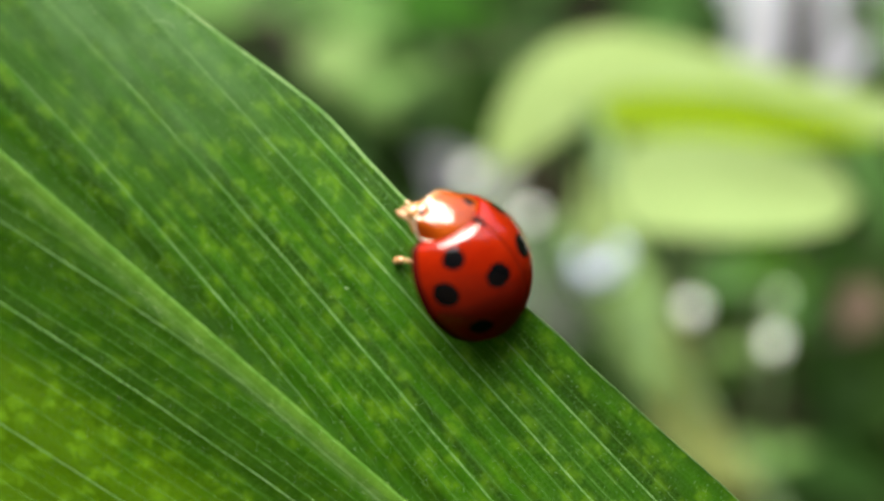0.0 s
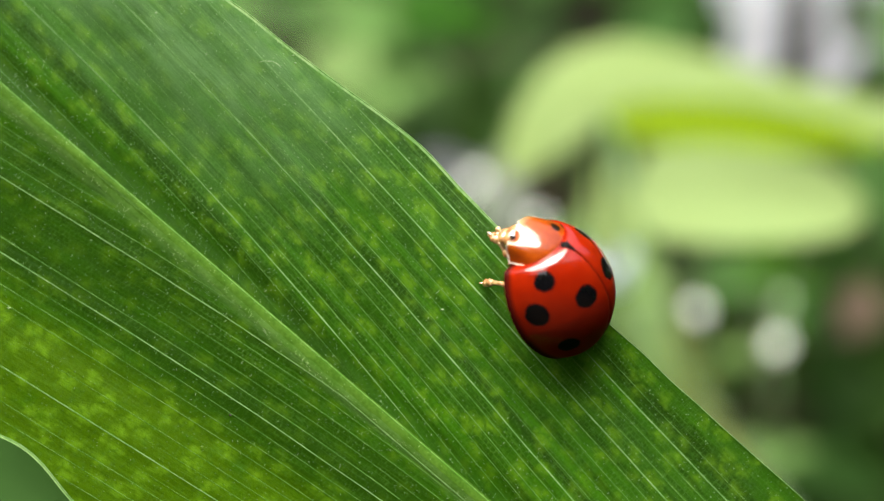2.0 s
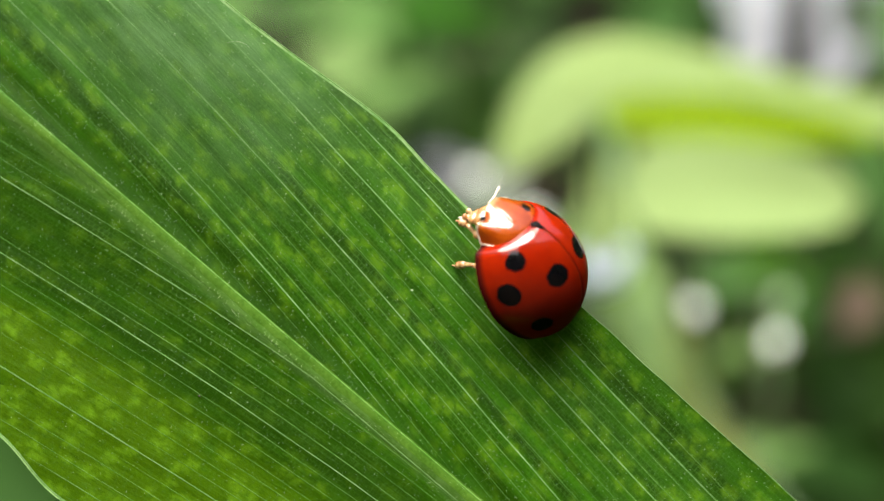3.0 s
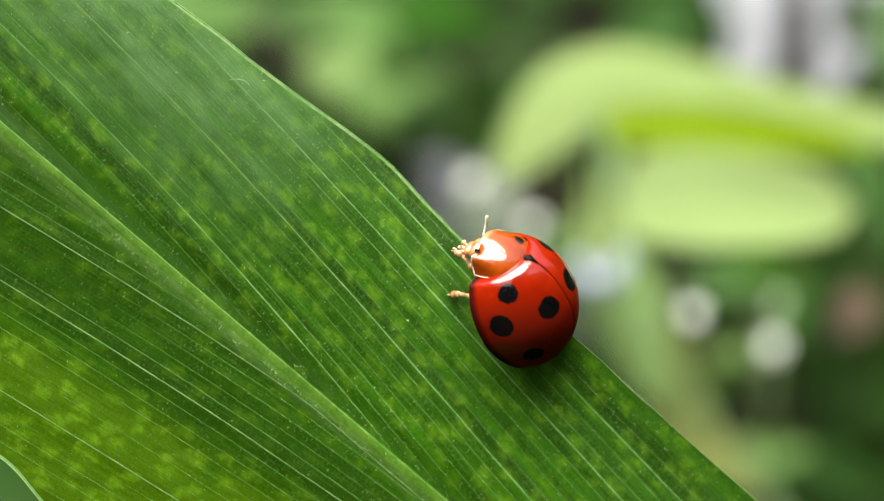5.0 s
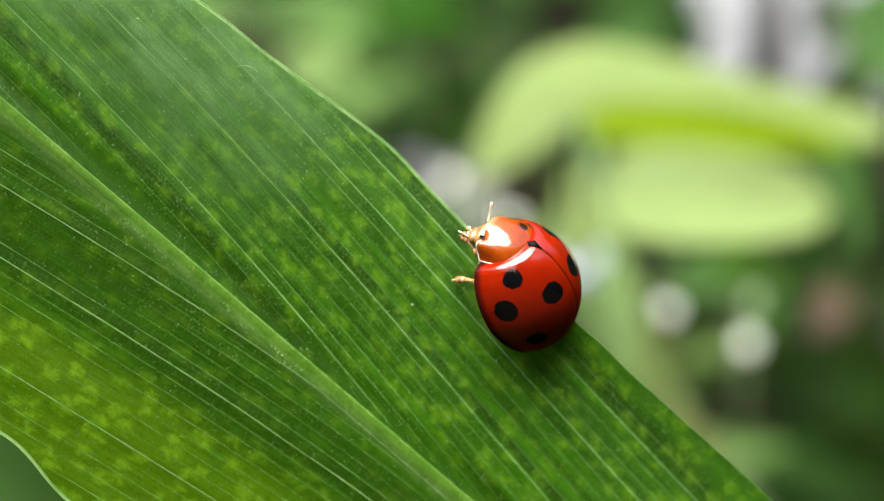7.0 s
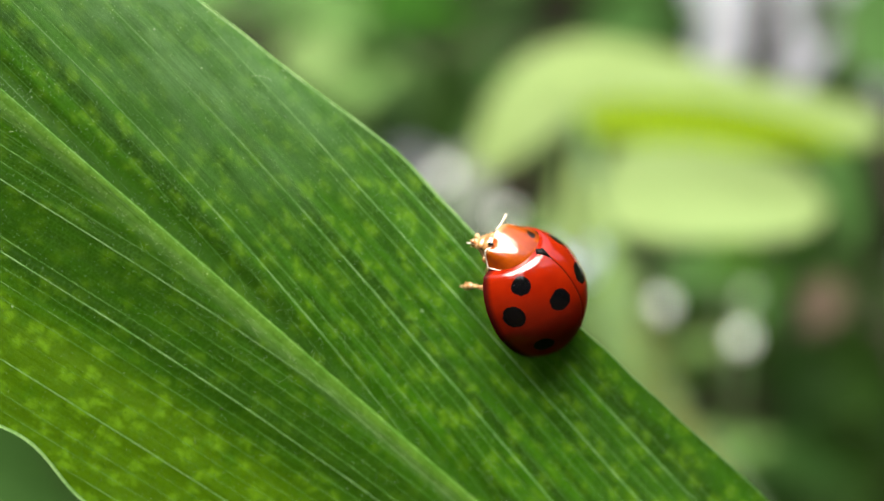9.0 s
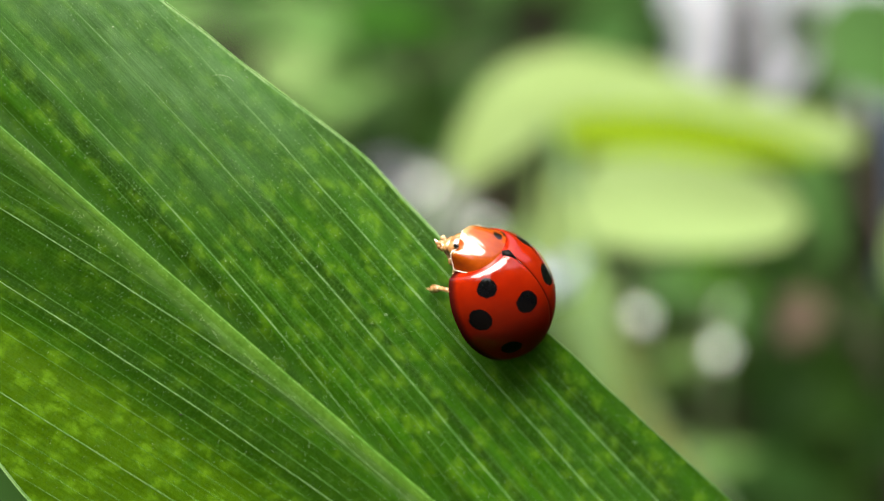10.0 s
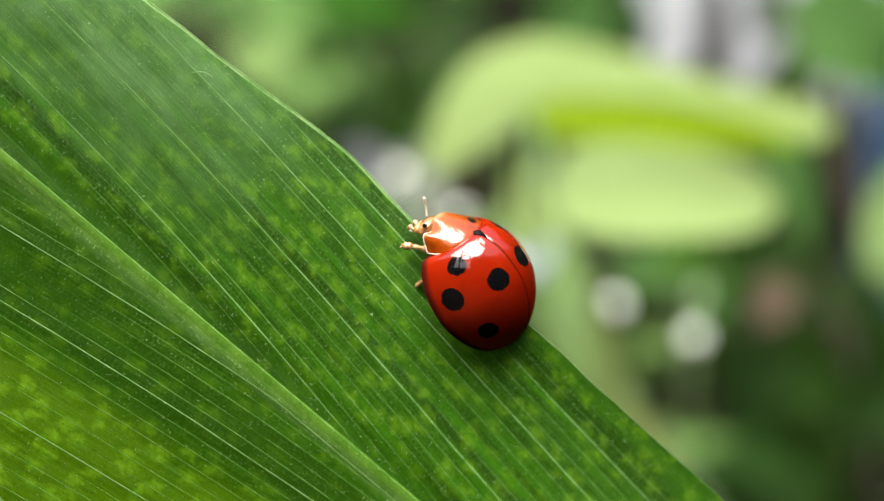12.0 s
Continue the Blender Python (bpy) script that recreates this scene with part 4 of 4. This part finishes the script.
def build_unseen_hedges():
    """Unseen leafy hedges added behind and beside the camera, to block low sky light."""
    rng = np.random.default_rng(5)
    count = 12000
    ang = rng.uniform(radians(115), radians(425), count)
    dist = rng.uniform(1.6, 2.8, count)
    # one lower stretch behind lets low sky reflect on the wing cases
    high = rng.uniform(0.0, 1.0, count) ** 0.9 * np.where((ang > 4.0) & (ang < 4.55), 0.85, np.where(np.sin(ang) < 0.2, 1.75, 1.6))
    centre = np.stack([np.cos(ang) * dist, np.sin(ang) * dist, high], -1)
    centre = centre[~((centre[:, 1] > 0.4) & (np.abs(centre[:, 0]) < 0.55 * centre[:, 1] + 0.2))]
    # leaves added in front, above the view, to keep sky reflections off the ladybird
    ang, dist = rng.uniform(radians(20), radians(160), 9000), rng.uniform(1.85, 2.3, 9000)
    low = 0.45 + 0.31 * dist
    sky_screen = np.stack([np.cos(ang) * dist, np.sin(ang) * dist, low + rng.uniform(0, 1, 9000) * (2.8 - low)], -1)
    centre = np.concatenate([centre, sky_screen])
    verts, faces = [], []
    for p in centre:
        m = Euler(rng.uniform(0, 6.28, 3)).to_matrix()
        size = rng.uniform(0.07, 0.16)
        k = len(verts)
        for q in ((-1, 0, 0), (-0.3, 0.42, 0.1), (0.4, 0.36, 0.08), (1, 0, -0.1), (0.4, -0.36, 0.08), (-0.3, -0.42, 0.1)):
            verts.append(tuple(Vector(p) + m @ (Vector(q) * size)))
        faces.append(tuple(range(k, k + 6)))
    mesh = bpy.data.meshes.new("hedge")
    mesh.from_pydata(verts, [], faces)
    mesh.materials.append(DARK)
    tagged(new("hedge", mesh), "unseen dark green hedge added round the garden to block sky light", "hedge", kind="stuff")


build_unseen_hedges()


def build_overhang():
    """An unseen tree added behind the camera, whose leafy twigs break up the bright sky overhead."""
    tree = new("unseen_tree")
    tree.location = (-1.3, -2.1, 0)
    tagged(tree, "unseen slender tree added to break up the bright sky's reflections", "tree")
    rng = random.Random(12)
    bm = bmesh.new()
    tube(bm, bent((0, 0, 0), (0.1, 0.1, 1.6), (0.35, 0.6, 2.1), 12), [0.07 - 0.004 * i for i in range(12)], 10)
    verts, faces = [], []
    for k in range(40):
        # sprays ringed about the sun's direction to notch its disc, closer in low down
        round_it = k * 2.399 + rng.uniform(-0.2, 0.2)
        away = rng.uniform(25, 34) - 1.0 * max(0.0, -math.sin(round_it))
        ang, rise = away * math.cos(round_it) / math.cos(radians(SUN_HEIGHT)), away * math.sin(round_it)
        way = Vector((math.sin(radians(SUN_TURN + ang)) * math.cos(radians(SUN_HEIGHT + rise)),
                      math.cos(radians(SUN_TURN + ang)) * math.cos(radians(SUN_HEIGHT + rise)), math.sin(radians(SUN_HEIGHT + rise))))
        spray = Vector((0, 0.06, EYE)) + way * rng.uniform(1.3, 1.7) - Vector(tree.location)
        tube(bm, bent((0.3, 0.5, 2.0), (spray + Vector((0.3, 0.5, 2.3))) / 2, spray, 8), [0.005 - 0.0005 * i for i in range(8)], 5)
        for i in range(5):
            m = Euler([rng.uniform(0, 6.28) for _ in range(3)]).to_matrix()
            p = spray + Vector([rng.gauss(0, 0.09) for _ in range(3)])
            size, c = rng.uniform(0.06, 0.13), len(verts)
            for q in ((-1, 0, 0), (-0.3, 0.42, 0.1), (0.4, 0.36, 0.08), (1, 0, -0.1), (0.4, -0.36, 0.08), (-0.3, -0.42, 0.1)):
                verts.append(tuple(p + m @ (Vector(q) * size)))
            faces.append(tuple(range(c, c + 6)))
    part("trunk", bm, BARK, tree)
    mesh = bpy.data.meshes.new("crown")
    mesh.from_pydata(verts, [], faces)
    mesh.materials.append(MID)
    crown_part = new("crown", mesh)
    crown_part.parent = tree
    tagged(crown_part, kind="stuff")


build_overhang()


# ---- what moves ----
def motions():
    # seconds; millimetres right, ahead, up; degrees about its own axes
    steps = [(0, 0.08, 0.3, 0.01, 0, -1.0, 0), (0.5, -0.01, 0.17, 0.08, -0.3, -0.8, -0.3), (1.0, -0.07, 0, 0.08, -0.3, -0.5, -0.3), (1.5, -0.03, 0, 0.02, -0.3, -0.6, -0.4),
             (2.0, -0.07, 0, 0.03, -0.2, -0.4, -0.3), (2.5, 0.07, 0.04, 0.03, 0.5, 0.3, 0.6), (4.3, 0.11, 0.2, -0.05, 0, -0.3, 0.5), (4.5, 0.1, 0.18, -0.02, 0, -0.3, 0.4),
             (5.0, 0.09, 0.04, 0.05, -0.2, -0.2, 0.1), (5.5, 0, 0, 0, 0, 0, 0), (6.0, 0.07, 0.03, 0.02, -0.7, -0.4, 0.6), (6.5, 0.04, 0, 0.06, -0.9, -0.2, 0.6),
             (7.0, 0.12, -0.1, 0.01, -0.9, -0.1, 0.6), (9.0, 0.08, -0.16, 0.07, -0.5, 0, 0.5), (9.5, 0.18, -0.05, 0.18, -0.7, 0.2, 0.9), (10.0, 0.18, -0.12, 0.12, -1.0, 0.4, 1.1),
             (10.5, 0.15, -0.09, 0.15, -0.9, 0.3, 1.3), (11.0, 0.13, -0.05, 0.14, -0.6, 0.2, 1.3), (11.5, 0, 0, 0.05, -0.9, 0, 1.1), (11.6, 0.06, 0, 0.03, -1.2, 2.5, 0.6),
             (11.7, 0.36, 0, -0.14, -3.5, 13.5, -2.2), (11.8, 0.20, 0.17, 0.02, -3.2, 13.5, -5.5), (11.9, 0.04, 0.57, 0.40, -3.2, 11.6, -6.5), (12.0, -0.07, 0.71, 0.51, -3.6, 11.4, -7.3)]
    rows = [(t, Matrix.Translation((x * MM, y * MM, z * MM)) @ REST @ pose(0, 0, 0, *turn)) for t, x, y, z, *turn in steps]
    walk(ladybird, rows)

    def swing(limb, turns):
        root = Matrix.Translation(limb.location.copy())
        walk(limb, [(t, root @ pose(0, 0, 0, *turn)) for t, *turn in turns])

    # the feelers wave and fold away under the shield
    lift = [(0, 0.0), (0.5, 0.4), (1.0, 0.6), (1.5, 0.7), (2.0, 0.3), (2.5, 0.7), (3.5, 0.7), (4.5, 0.9), (5.0, 1.1), (5.5, 1.0), (6.0, 0.9), (6.5, 1.05),
            (7.0, 1.1), (8.0, 0.8), (9.0, 0.7), (9.5, 0.9), (10.0, 0.2), (10.5, 0.0), (11.0, 0.1), (11.5, 0.1), (11.7, 0.7), (12.0, 1.0)]
    root = feelers[1].location.copy()
    walk(feelers[1], [(t, Matrix.Translation(root) @ pose(0, 0, 0, 0, 25 * (1 - f), -108 * (1 - f))) for t, f in lift if t < 11.6]
         + [(t, Matrix.Translation(root + Vector((x, y, 0)) * MM) @ pose(0, 0, 0, 0, 0, turn)) for t, x, y, turn in ((11.7, 0.45, 0.6, 31), (11.85, 0.45, 0.6, 28), (12.0, 0.40, 0.55, 31))])
    swing(feelers[0], [(t, 8 * math.sin(3.1 * t), 14 * math.sin(2.3 * t + 1), 10 * math.sin(1.7 * t)) for t, f in lift])
    # the head comes out from under the shield for the last step
    walk(bug_head, [(t, pose(x * MM, y * MM, 0)) for t, x, y in ((0, 0, 0), (5.5, 0, 0), (11.5, 0.05, 0.05), (11.6, 0.12, 0.08), (11.7, 0.26, 0.12), (12.0, 0.28, 0.12))])
    # the front leg wipes the mouth, then reaches out for the last step
    swing(legs[0], [(0, 0, 0, 8), (0.5, 0, -8, -6), (1.0, 0, -14, -8), (1.5, 0, -16, -10), (2.0, 0, -4, 4), (2.5, 0, 10, 8), (4.5, 0, 6, 4), (5.0, 0, 4, 8), (5.5, 0, 0, 0),
                    (6.0, 0, -4, -2), (6.5, 0, -2, 2), (7.0, 0, 2, 0), (9.0, 0, -6, -4), (9.5, 0, 10, 6), (10.0, 0, -8, 0), (10.5, 0, -8, 4), (11.0, 0, 4, 4),
                    (11.5, 0, 0, 10), (11.7, 0, 4, 50), (11.8, 0, 4, 44), (11.9, 0, 0, 42), (12.0, 0, 0, 60)])
    swing(legs[1], [(0, 0, 0, 0), (11.5, 0, 0, 0), (11.6, 0, -4, 0), (11.7, 2, -16, 0), (11.8, 10, -9, 0), (11.9, 14, -2, 0), (12.0, 20, 8, 0)])


motions()
